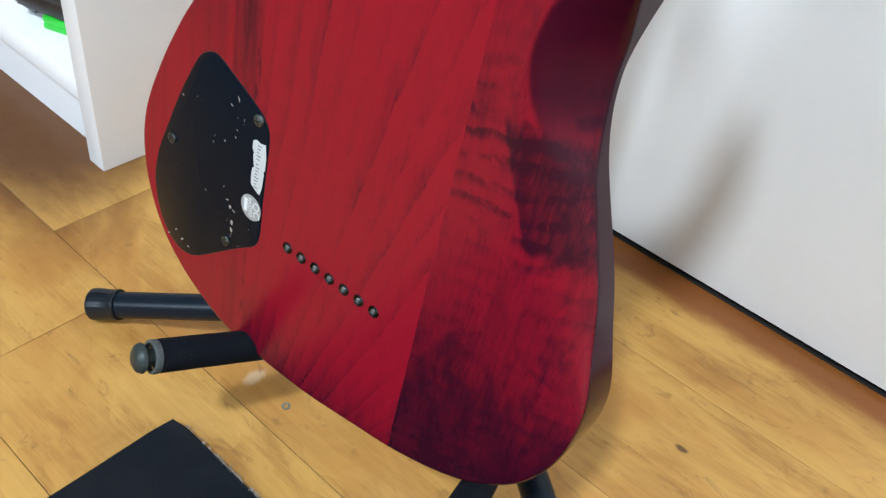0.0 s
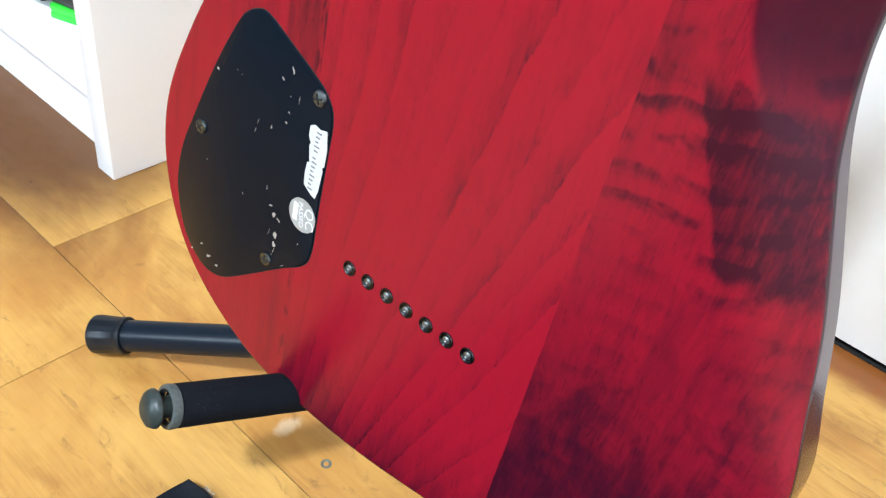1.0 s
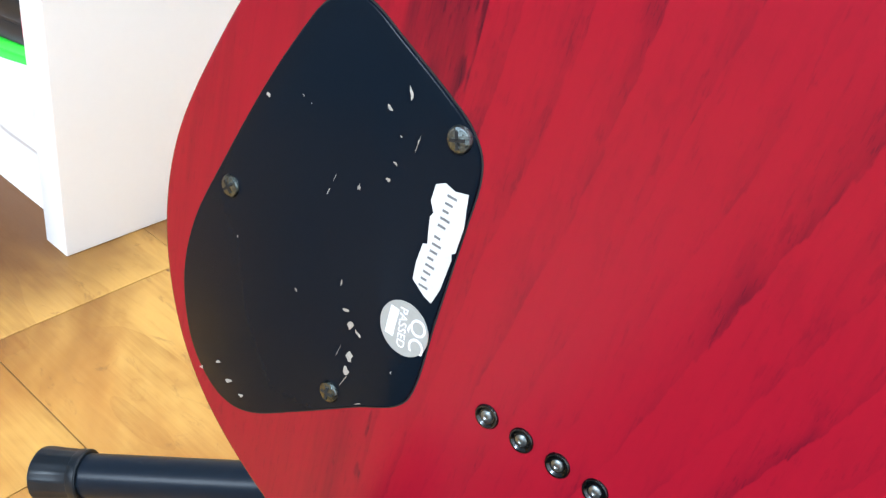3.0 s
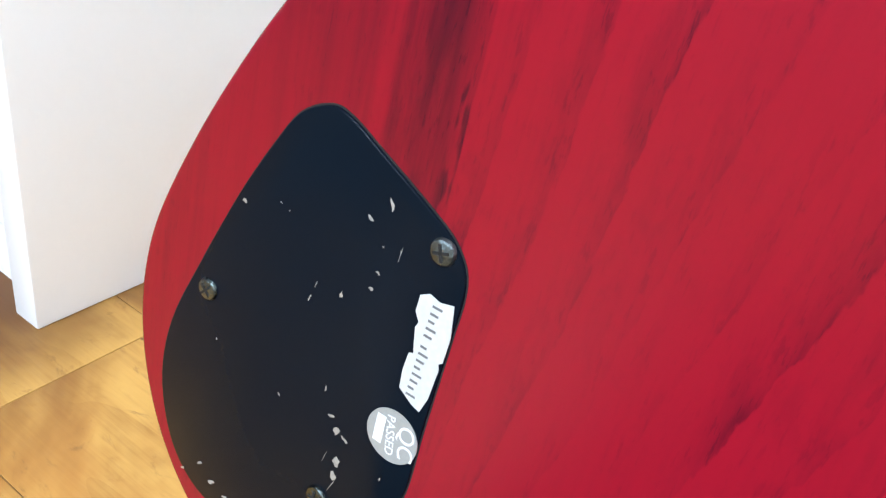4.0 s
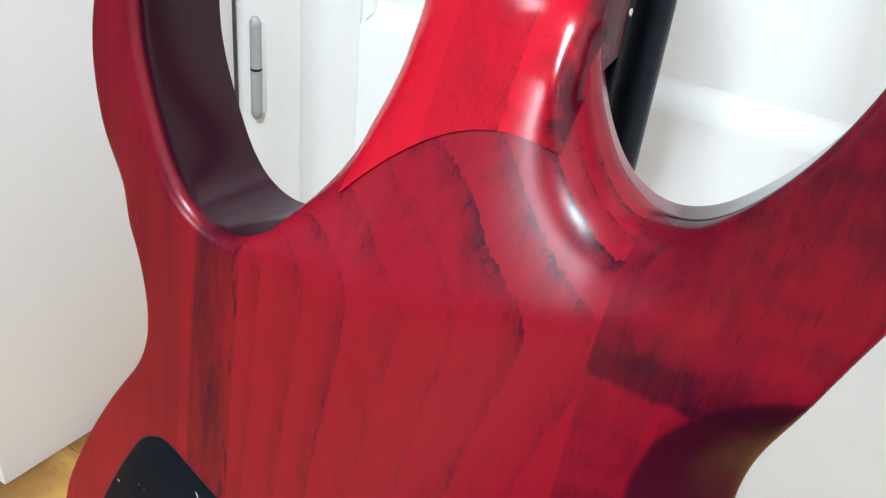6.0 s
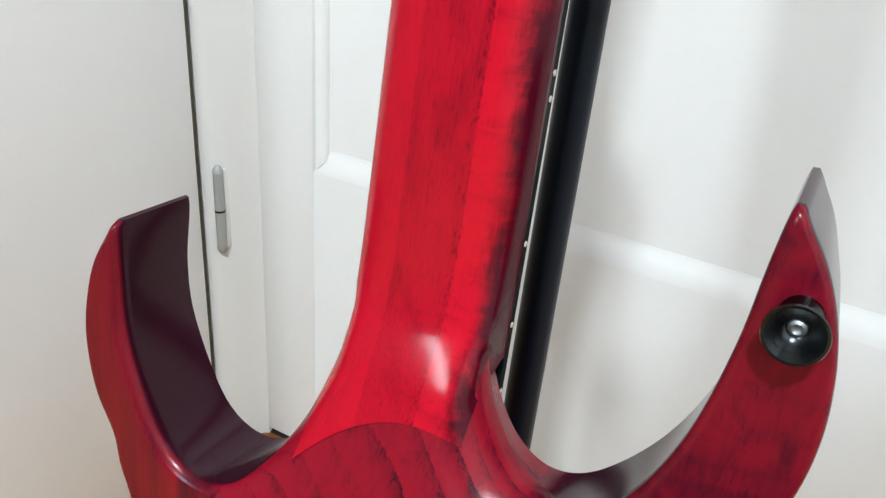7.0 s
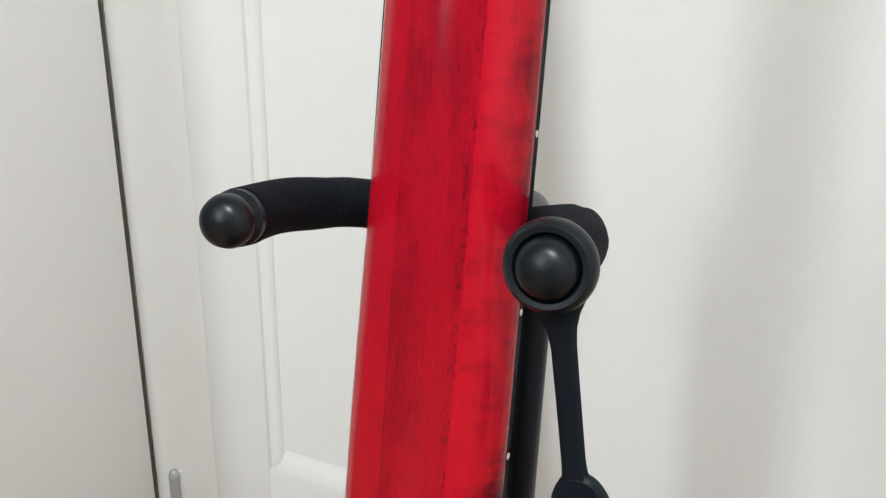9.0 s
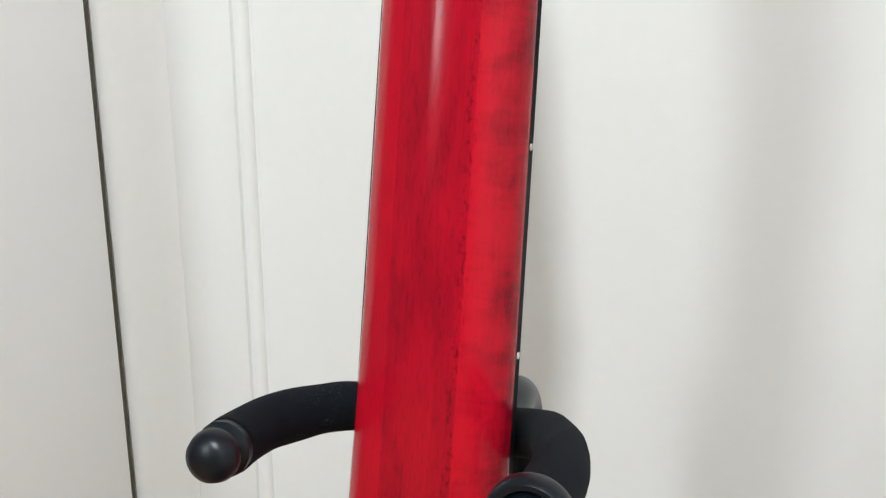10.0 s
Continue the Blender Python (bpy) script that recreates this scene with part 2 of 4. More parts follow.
def pine():
    """Golden varnished softwood boards, grain along x."""
    n = Nodes("varnished_pine", 0.38, 0, 0.32)
    shift = n.node("ShaderNodeVectorMath", operation="ADD")
    r = n.random()
    n.plug(shift.inputs[0], n.coords)
    n.plug(shift.inputs[1], n.vec(n.math("MULTIPLY", r, 7.0), n.math("MULTIPLY", r, 13.0), 0.0))
    p = shift.outputs[0]
    x, y, z = n.xyz(p)
    warp = n.noise(n.stretch(3.0, 9.0, 1, p), 1.0, 3)
    rings = n.math("FRACT", n.math("MULTIPLY_ADD", warp, 5.0, n.math("MULTIPLY", y, 14.0)))
    rings = n.math("POWER", rings, 3.0)
    fibre = n.noise(n.stretch(16, 420, 1, p), 1.0, 5, 0.65)
    cloud = n.noise(n.stretch(9, 17, 1, p), 1.0, 4, 0.6, 0.8)
    smudge = n.noise(n.stretch(28, 60, 1, p), 1.0, 4, 0.6, 1.0)
    dark = n.math("MULTIPLY_ADD", rings, 0.12, n.math("MULTIPLY", fibre, 0.5))
    dark = n.math("ADD", dark, n.step(cloud, 0.38, 0.74, 0.0, 0.36))
    dark = n.math("MULTIPLY_ADD", n.step(smudge, 0.55, 0.8), 0.2, dark)
    colour = n.mix(n.step(dark, 0.1, 1.0), (0.55, 0.310, 0.076), (0.24, 0.098, 0.021))
    brown = n.noise(n.stretch(4.0, 7.0, 1, p), 1.0, 4, 0.6, 1.0)
    colour = n.mix(n.step(brown, 0.42, 0.68, 0.0, 0.66), colour, (0.34, 0.135, 0.026))
    dirt = n.noise(n.stretch(22, 45, 1, p), 1.0, 5, 0.7, 1.5)
    colour = n.mix(n.step(dirt, 0.57, 0.74, 0.0, 0.60), colour, (0.16, 0.075, 0.030))
    knots = n.node("ShaderNodeTexVoronoi")
    n.plug(knots.inputs["Vector"], n.stretch(3.0, 6.5, 1, p))
    colour = n.mix(n.step(knots.outputs["Distance"], 0.05, 0.015), colour, (0.09, 0.04, 0.02))
    # one dark knot, a scraped patch, browner boards by the bookcase
    wx, wy, wz = n.xyz()
    def spot(cx, cy, rx, ry):
        dx, dy = n.math("DIVIDE", n.math("SUBTRACT", wx, cx), rx), n.math("DIVIDE", n.math("SUBTRACT", wy, cy), ry)
        r = n.math("SQRT", n.math("MULTIPLY_ADD", dx, dx, n.math("MULTIPLY", dy, dy)))
        return n.step(n.math("MULTIPLY_ADD", dirt, 1.6, r), 1.9, 1.2)
    colour = n.mix(n.math("MULTIPLY", spot(0.551, -0.170, 0.006, 0.003), 0.8), colour, (0.05, 0.025, 0.015))
    colour = n.mix(n.math("MULTIPLY", spot(0.292, -0.351, 0.006, 0.011), 0.35), colour, (0.68, 0.60, 0.46))
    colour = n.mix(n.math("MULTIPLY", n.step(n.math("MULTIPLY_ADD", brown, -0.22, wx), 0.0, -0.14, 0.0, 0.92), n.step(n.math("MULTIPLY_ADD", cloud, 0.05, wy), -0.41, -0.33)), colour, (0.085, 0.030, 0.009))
    # shade along the foot of the door, put into the boards' colour
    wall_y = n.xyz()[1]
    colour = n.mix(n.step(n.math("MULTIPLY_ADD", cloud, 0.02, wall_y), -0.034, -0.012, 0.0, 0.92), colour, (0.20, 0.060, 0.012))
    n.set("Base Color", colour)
    n.set("Roughness", n.step(smudge, 0.3, 0.7, 0.3, 0.45))
    n.bump(fibre, 0.12, 0.0005)
    return n.mat


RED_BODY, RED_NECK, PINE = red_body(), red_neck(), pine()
# for unseen walls: a grey dark enough to hold down bounced light
DIM_WALL = simple("unseen_wall_grey", (0.17, 0.175, 0.18), 0.8, grain=250, amount=0.03)
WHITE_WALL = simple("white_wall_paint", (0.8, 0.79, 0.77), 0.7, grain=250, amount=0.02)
# unseen ceiling, dulled to hold down bounced light
CEILING = simple("ceiling_paint", (0.42, 0.42, 0.41), 0.8, grain=250, amount=0.03)
WHITE_GLOSS = simple("white_door_paint", (0.74, 0.745, 0.725), 0.42, grain=120, amount=0.025, relief=0.06)
WHITE_BOARD = simple("white_melamine", (0.86, 0.86, 0.86), 0.45, grain=200, amount=0.015, relief=0.03)
BLACK_PLATE = simple("black_plastic_plate", (0.004, 0.007, 0.012), 0.2, grain=900, amount=0.1, relief=0.02, spec=0.07)
BLACK_STEEL = simple("black_painted_steel", (0.005, 0.009, 0.016), 0.34, grain=500, amount=0.03, relief=0.02, spec=0.2)


def black_foam():
    """Black foam rubber with lint and pale scratches caught in its pores."""
    n = Nodes("black_foam", 0.9, 0, 0.18)
    pores, lint = n.noise(n.coords, 1500.0, 4, 0.6), n.noise(n.stretch(700, 700, 2600), 1.0, 3, 0.6)
    worn = n.noise(n.coords, 45.0, 3)
    colour = n.mix(pores, (0.0015, 0.003, 0.006), (0.0045, 0.0065, 0.011))
    n.set("Base Color", n.mix(n.math("MULTIPLY", n.step(lint, 0.60, 0.70), n.step(worn, 0.48, 0.66)), colour, (0.055, 0.055, 0.055)))
    n.bump(pores, 0.7, 0.0005)
    return n.mat


FOAM = black_foam()
WASHER = simple("grey_rubber_washer", (0.085, 0.10, 0.097), 0.6, grain=700, amount=0.55, relief=0.5)
WORN_RUBBER = simple("worn_grey_green_rubber", (0.026, 0.036, 0.033), 0.42, grain=520, amount=0.7, relief=0.4, spec=0.4)
STRAP = simple("matte_strap_rubber", (0.005, 0.009, 0.015), 0.5, grain=600, amount=0.08, relief=0.05, spec=0.16)
RUBBER = simple("black_rubber", (0.003, 0.006, 0.010), 0.38, grain=600, amount=0.08, relief=0.05, spec=0.36)
EBONY = simple("dark_fretboard", (0.005, 0.007, 0.011), 0.6, grain=700, amount=0.2, relief=0.1, spec=0.05)
PEARL = simple("pale_dot_inlay", (0.62, 0.60, 0.54), 0.4, grain=900, amount=0.05)
CHROME = simple("worn_dark_chrome", (0.30, 0.33, 0.34), 0.42, 1.0, grain=900, amount=0.25, relief=0.25)
DARK_CHROME = simple("black_nickel", (0.06, 0.065, 0.07), 0.22, 1.0, grain=900, amount=0.2, relief=0.1)
SCREW_STEEL = simple("corroded_screw", (0.13, 0.155, 0.16), 0.24, 1.0, grain=1000, amount=1.0, relief=1.0)
NAIL = simple("dull_nail", (0.22, 0.22, 0.18), 0.5, 0.6, grain=900, amount=0.3)
HINGE_METAL = simple("painted_hinge", (0.40, 0.42, 0.41), 0.5, 0.25, grain=400, amount=0.15)
PAPER = simple("worn_white_label", (0.60, 0.61, 0.60), 0.6, grain=700, amount=0.16)
SILVER_FILM = simple("silver_sticker_film", (0.38, 0.40, 0.40), 0.4, 0.3, grain=900, amount=0.12)
INK = simple("grey_print", (0.16, 0.16, 0.17), 0.6, grain=900, amount=0.2)
WHITE_INK = simple("white_print", (0.75, 0.76, 0.75), 0.6, grain=900, amount=0.05)
SCUFF = simple("pale_scuff", (0.34, 0.31, 0.27), 0.5, grain=900, amount=0.8)
MAT_PILE = simple("black_mat_pile", (0.006, 0.008, 0.012), 0.95, grain=900, amount=0.5, relief=1.0, spec=0.2)
MAT_FRAY = simple("pale_frayed_edge", (0.5, 0.46, 0.4), 0.9, grain=1200, amount=0.3, relief=0.8)
GREEN_CASE = simple("bright_green_plastic", (0.045, 0.52, 0.03), 0.35, grain=400, amount=0.06)
GREY_CASE = simple("grey_plastic", (0.16, 0.17, 0.17), 0.4, grain=400, amount=0.15)
BLACK_CASE = simple("black_plastic", (0.012, 0.012, 0.014), 0.35, grain=400, amount=0.15)
RED_PRINT = simple("red_print", (0.55, 0.03, 0.06), 0.5, grain=400, amount=0.1)
OLIVE_STRIP = simple("dark_olive_strip", (0.075, 0.070, 0.045), 0.8, grain=500, amount=0.2)
JOINT = simple("floor_joint_filler", (0.24, 0.13, 0.055), 0.8, grain=300, amount=0.4)
# near black in place of the shade inside gaps and screw slots
GAP_SHADE = simple("gap_shade", (0.01, 0.01, 0.01), 0.9)
GLASS_LAMP = Nodes("lit_lamp_glass", 0.5)
GLASS_LAMP.set("Base Color", (0.8, 0.78, 0.74))
GLASS_LAMP.set("Emission Color", (1.0, 0.93, 0.84)), GLASS_LAMP.set("Emission Strength", 6.0)
GLASS_LAMP = GLASS_LAMP.mat

# ---- mesh helpers ----


def smooth(me, angle=40):
    me.shade_smooth()
    if angle:
        me.set_sharp_from_angle(angle=radians(angle))


def part(name, bm, material, parent=None, label="", angle=40):
    """Links a bmesh as one mesh object under a thing or a part."""
    me = bpy.data.meshes.new(name)
    bmesh.ops.recalc_face_normals(bm, faces=bm.faces)
    bm.to_mesh(me)
    bm.free()
    smooth(me, angle)
    me.materials.append(material)
    ob = new(name, me)
    ob.parent = parent
    return tagged(ob, label)


def thing(name, label, category, group="", kind="", m=None):
    ob = new(name)
    ob.matrix_world = m or Matrix()
    ob.empty_display_size = 0.05
    return tagged(ob, label, category, group, kind)


def box(lo, hi, bevel=0.0, segments=2):
    bm = bmesh.new()
    bmesh.ops.create_cube(bm, size=1)
    for v in bm.verts:
        v.co = Vector([l + (c + 0.5) * (h - l) for c, l, h in zip(v.co, lo, hi)])
    if bevel:
        bmesh.ops.bevel(bm, geom=bm.edges[:], offset=bevel, segments=segments, profile=0.5, affect="EDGES")
    return bm


def merge(*bms):
    out = bmesh.new()
    for b in bms:
        me = bpy.data.meshes.new("merge")
        b.to_mesh(me)
        b.free()
        out.from_mesh(me)
        bpy.data.meshes.remove(me)
    return out


def catmull(points, per=8, closed=True):
    """A smooth curve through control points."""
    pts, out = [Vector(p) for p in points], []
    n = len(pts)
    for i in range(n if closed else n - 1):
        if closed:
            a, b, c, d = pts[i - 1], pts[i], pts[(i + 1) % n], pts[(i + 2) % n]
        else:
            a, b, c, d = pts[max(i - 1, 0)], pts[i], pts[i + 1], pts[min(i + 2, n - 1)]
        for k in range(per):
            t = k / per
            out.append(0.5 * (2 * b + (c - a) * t + (2 * a - 5 * b + 4 * c - d) * t * t + (3 * b - a - 3 * c + d) * t ** 3))
    if not closed:
        out.append(pts[-1])
    return out


def lathe(profile, segments=32, m=None):
    """Turns (radius, height) pairs about z."""
    bm = bmesh.new()
    rings = []
    for r, h in profile:
        if r < 1e-6:
            rings.append([bm.verts.new((0, 0, h))])
        else:
            rings.append([bm.verts.new((r * math.cos(a), r * math.sin(a), h)) for a in (2 * math.pi * k / segments for k in range(segments))])
    for a, b in zip(rings, rings[1:]):
        for k in range(segments):
            j = (k + 1) % segments
            if len(a) == 1 and len(b) > 1:
                bm.faces.new((a[0], b[j], b[k]))
            elif len(b) == 1 and len(a) > 1:
                bm.faces.new((a[k], a[j], b[0]))
            elif len(a) > 1:
                bm.faces.new((a[k], a[j], b[j], b[k]))
    if m:
        bm.transform(m)
    return bm


def pipe(points, radius, segments=20, caps=True, wobble=0.0):
    """A round tube along a polyline; radius is a number or one per point."""
    pts = [Vector(p) for p in points]
    radii = radius if isinstance(radius, (list, tuple)) else [radius] * len(pts)
    bm = bmesh.new()
    rings, side = [], None
    for i, p in enumerate(pts):
        d = (pts[min(i + 1, len(pts) - 1)] - pts[max(i - 1, 0)]).normalized()
        if side is None:
            side = d.orthogonal().normalized()
        side = (side - d * side.dot(d)).normalized()
        up = d.cross(side)
        ring = []
        for k in range(segments):
            a = 2 * math.pi * k / segments
            r = radii[i] * (1 + wobble * noise.noise(p * 90 + Vector((math.cos(a), math.sin(a), 0)) * 1.5))
            ring.append(bm.verts.new(p + (side * math.cos(a) + up * math.sin(a)) * r))
        rings.append(ring)
    for a, b in zip(rings, rings[1:]):
        for k in range(segments):
            j = (k + 1) % segments
            bm.faces.new((a[k], a[j], b[j], b[k]))
    if caps:
        bm.faces.new(rings[0])
        bm.faces.new(rings[-1])
    return bm


def slab(outline, y0, y1, bevel=0.0):
    """A flat plate in the xz plane between y0 (near) and y1, with its near rim bevelled."""
    bm = bmesh.new()
    pts = [Vector((p[0], p[1])) for p in outline]
    n = len(pts)
    centre_out = []
    for i in range(n):
        t = (pts[(i + 1) % n] - pts[i - 1]).normalized()
        centre_out.append(Vector((t.y, -t.x)))
    area = sum(pts[i - 1].cross(pts[i]) for i in range(n))
    sign = 1 if area > 0 else -1
    levels = [(y1, 0.0), (y0 + bevel, 0.0), (y0 + bevel * 0.3, -bevel * 0.3), (y0, -bevel)] if bevel else [(y1, 0.0), (y0, 0.0)]
    rings = []
    for y, off in levels:
        rings.append([bm.verts.new((p.x + sign * o.x * off, y, p.y + sign * o.y * off)) for p, o in zip(pts, centre_out)])
    for a, b in zip(rings, rings[1:]):
        for k in range(n):
            j = (k + 1) % n
            bm.faces.new((a[k], a[j], b[j], b[k]))
    bm.faces.new(rings[0])
    bm.faces.new(rings[-1])
    return bm


def direct(a, b):
    """The pose at a whose z axis points to b."""
    a, b = Vector(a), Vector(b)
    return Matrix.Translation(a) @ (b - a).to_track_quat("Z", "Y").to_matrix().to_4x4()


def ramp(v, a, b):
    t = np.clip((v - a) / (b - a), 0, 1)
    return t * t * (3 - 2 * t)


# ---- the room ----
X0, X1, Y0, TOP = -1.3, 1.8, -3.5, 2.7


def solid(name, lo, hi, material, label, category, bevel=0.0):
    return tagged(part(name, box(lo, hi, bevel), material), label, category, kind="structure")


sub_floor = solid("floor", (X0 - 0.1, Y0 - 0.1, -0.06), (X1 + 0.1, 0.5, -0.0012), JOINT, "golden varnished pine floorboards with dark joints", "floor")
solid("ceiling", (X0 - 0.1, Y0 - 0.1, TOP), (X1 + 0.1, 0.5, TOP + 0.1), CEILING, "plain pale painted ceiling", "ceiling")
DOOR_X0, DOOR_X1, DOOR_TOP = -0.006, 0.80, 2.03
solid("wall_north_a", (X0, 0.012, -0.02), (DOOR_X0 - 0.075, 0.112, TOP), WHITE_WALL, "plain white painted wall beside the door", "wall")
solid("wall_north_b", (DOOR_X1 + 0.075, 0.012, -0.02), (X1, 0.112, TOP), WHITE_WALL, "plain white painted wall beside the door", "wall")
solid("wall_north_c", (DOOR_X0 - 0.075, 0.012, DOOR_TOP + 0.075), (DOOR_X1 + 0.075, 0.112, TOP), WHITE_WALL, "plain white painted wall over the door", "wall")
# unseen walls: grey ones cut bounced light, the white east one adds it
solid("wall_west", (X0 - 0.1, Y0, -0.02), (X0, 0.5, TOP), DIM_WALL, "plain unseen side wall, grey to cut bounced light", "wall")
solid("wall_east", (X1, Y0, -0.02), (X1 + 0.1, 0.5, TOP), WHITE_WALL, "plain unseen side wall, white to bounce light in", "wall")
solid("wall_hall", (X0, 0.45, -0.02), (X1, 0.5, TOP), WHITE_WALL, "dim wall behind the closed door", "wall")
WIN = (-0.82, -0.14, 1.16, 2.56)
solid("wall_south_a", (X0, Y0 - 0.1, -0.02), (WIN[0], Y0, TOP), DIM_WALL, "plain unseen wall beside the window, grey to cut bounced light", "wall")
solid("wall_south_b", (WIN[1], Y0 - 0.1, -0.02), (X1, Y0, TOP), DIM_WALL, "plain unseen wall beside the window, grey to cut bounced light", "wall")
solid("wall_south_c", (WIN[0], Y0 - 0.1, -0.02), (WIN[1], Y0, WIN[2]), DIM_WALL, "plain unseen wall under the window, grey to cut bounced light", "wall")
solid("wall_south_d", (WIN[0], Y0 - 0.1, WIN[3]), (WIN[1], Y0, TOP), DIM_WALL, "plain unseen wall over the window, grey to cut bounced light", "wall")


def build_door():
    door = thing("door_1", "white painted panelled door, shut, with mouldings", "door", kind="structure")
    px0, px1, pz0, pz1 = 0.1040, 0.70, 0.3255, 1.93
    leaf = merge(
        box((0.0360, 0.0, 0.007), (px0, 0.036, DOOR_TOP - 0.003), 0.0015),
        box((px1, 0.0, 0.007), (DOOR_X1 - 0.002, 0.036, DOOR_TOP - 0.003), 0.0015),
        box((px0, 0.0, 0.007), (px1, 0.036, pz0), 0.0),
        box((px0, 0.0, pz1), (px1, 0.036, DOOR_TOP - 0.003), 0.0),
    )
    part("leaf", leaf, WHITE_GLOSS, door)
    part("panel", box((px0 - 0.01, 0.0055, pz0 - 0.01), (px1 + 0.01, 0.026, pz1 + 0.01)), WHITE_GLOSS, door)
    # an ovolo moulding inside each edge of the panel
    profile = [(0.0, 0.0005), (0.0012, 0.0022), (0.0026, 0.0002), (0.0070, -0.0004), (0.0105, 0.0010), (0.0125, 0.0032), (0.0132, 0.0052), (0.016, 0.0053), (0.016, 0.02), (0.0, 0.02)]
    plain = [(0.0, 0.0), (0.003, 0.0003), (0.010, 0.0034), (0.014, 0.0050), (0.016, 0.0053), (0.016, 0.02), (0.0, 0.02)]
    corners = [(px0, pz0, 1, 1), (px1, pz0, -1, 1), (px1, pz1, -1, -1), (px0, pz1, 1, -1)]
    for k in range(4):
        (ax, az, asx, asz), (bx, bz, bsx, bsz) = corners[k], corners[(k + 1) % 4]
        wide = 1.35 if k == 0 else 1.0
        bm = bmesh.new()
        shape = plain if k == 0 else profile
        a = [bm.verts.new((ax + asx * d, y, az + asz * d * wide)) for d, y in shape]
        b = [bm.verts.new((bx + bsx * d, y, bz + bsz * d * wide)) for d, y in shape]
        for i in range(len(shape)):
            j = (i + 1) % len(shape)
            bm.faces.new((a[i], a[j], b[j], b[i]))
        bm.faces.new(a), bm.faces.new(b)
        part("moulding", bm, WHITE_GLOSS, door)
    for z in (0.2755, 1.75):
        hinge = part("hinge", pipe([(0.0215, -0.032, z - 0.038), (0.0215, -0.032, z - 0.001)], 0.0047, 16), HINGE_METAL, door, "grey metal lift-off hinge")
        part("upper_knuckle", pipe([(0.0215, -0.032, z + 0.001), (0.0215, -0.032, z + 0.038)], 0.0047, 16), HINGE_METAL, hinge)
        part("ring", pipe([(0.0215, -0.032, z - 0.0009), (0.0215, -0.032, z + 0.0009)], 0.0050, 16), DARK_CHROME, hinge)
        part("pin_cap", lathe([(0, 0.007), (0.0025, 0.006), (0.0044, 0.003), (0.0050, 0)], 16, Matrix.Translation((0.0215, -0.032, z + 0.038))), HINGE_METAL, hinge)
        part("lower_cap", lathe([(0.0050, 0), (0.0044, -0.003), (0.0025, -0.006), (0, -0.007)], 16, Matrix.Translation((0.0215, -0.032, z - 0.038))), HINGE_METAL, hinge)
        part("hinge_leaf", box((0.0190, -0.031, z - 0.04), (0.0245, -0.018, z + 0.04), 0.0008), WHITE_GLOSS, hinge)
    return door


build_door()
# black strip added so that the gap under the leaf reads as shade
solid("threshold", (0.02, 0.001, -0.005), (DOOR_X1, 0.09, 0.0012), GAP_SHADE, "black strip standing in for the shaded gap under the shut door", "threshold")
casing = thing("trim", "white painted door casing with a rounded edge", "door frame", kind="structure")
bm = bmesh.new()
shape = [(-0.09, 0.03), (-0.09, -0.0372), (0.0085, -0.0372), (0.0130, -0.0360), (0.0190, -0.0320), (0.0260, -0.0200), (0.0340, -0.0075), (0.0390, -0.0022), (0.0420, -0.0004), (0.0420, 0.004), (-0.02, 0.004), (-0.02, 0.03)]
ends = [[bm.verts.new((px, py, pz)) for px, py in shape] for pz in (0.0, DOOR_TOP + 0.08)]
for k in range(len(shape)):
    bm.faces.new((ends[0][k - 1], ends[0][k], ends[1][k], ends[1][k - 1]))
bm.faces.new(ends[0]), bm.faces.new(ends[1])
part("jamb", bm, WHITE_GLOSS, casing)
part("jamb", box((DOOR_X1 + 0.002, -0.006, 0.0), (DOOR_X1 + 0.085, 0.05, DOOR_TOP + 0.08), 0.003, 3), WHITE_GLOSS, casing)
part("head", box((0.0425, -0.030, DOOR_TOP + 0.002), (DOOR_X1 + 0.002, 0.05, DOOR_TOP + 0.08), 0.003, 3), WHITE_GLOSS, casing)

window = thing("window_1", "tall white framed window with a middle bar", "window", kind="structure")
for lo, hi in (((WIN[0], -3.59, WIN[2]), (WIN[0] + 0.05, -3.53, WIN[3])), ((WIN[1] - 0.05, -3.59, WIN[2]), (WIN[1], -3.53, WIN[3])),
               ((WIN[0] + 0.05, -3.59, WIN[2]), (WIN[1] - 0.05, -3.53, WIN[2] + 0.05)), ((WIN[0] + 0.05, -3.59, WIN[3] - 0.05), (WIN[1] - 0.05, -3.53, WIN[3])),
               ((-0.505, -3.59, WIN[2] + 0.05), (-0.455, -3.53, WIN[3] - 0.05))):
    part("window_frame", box(lo, hi, 0.003), WHITE_GLOSS, window)

lamp = thing("ceiling_lamp", "round white glass ceiling lamp, lit", "lamp", m=Matrix.Translation((LAMP.x, LAMP.y, TOP)))
part("rose", lathe([(0, 0), (0.07, 0), (0.07, -0.015), (0.05, -0.03), (0, -0.03)]), WHITE_GLOSS, lamp)
part("shade", lathe([(0.05, -0.03), (0.13, -0.05), (0.17, -0.09), (0.165, -0.13), (0.16, -0.13), (0.16, -0.09), (0.12, -0.055), (0.05, -0.04)], 40), GLASS_LAMP, lamp)

# ---- the bookcase ----
BX, BF, BB, BW = 0.0085, -0.300, -0.0405, 0.80


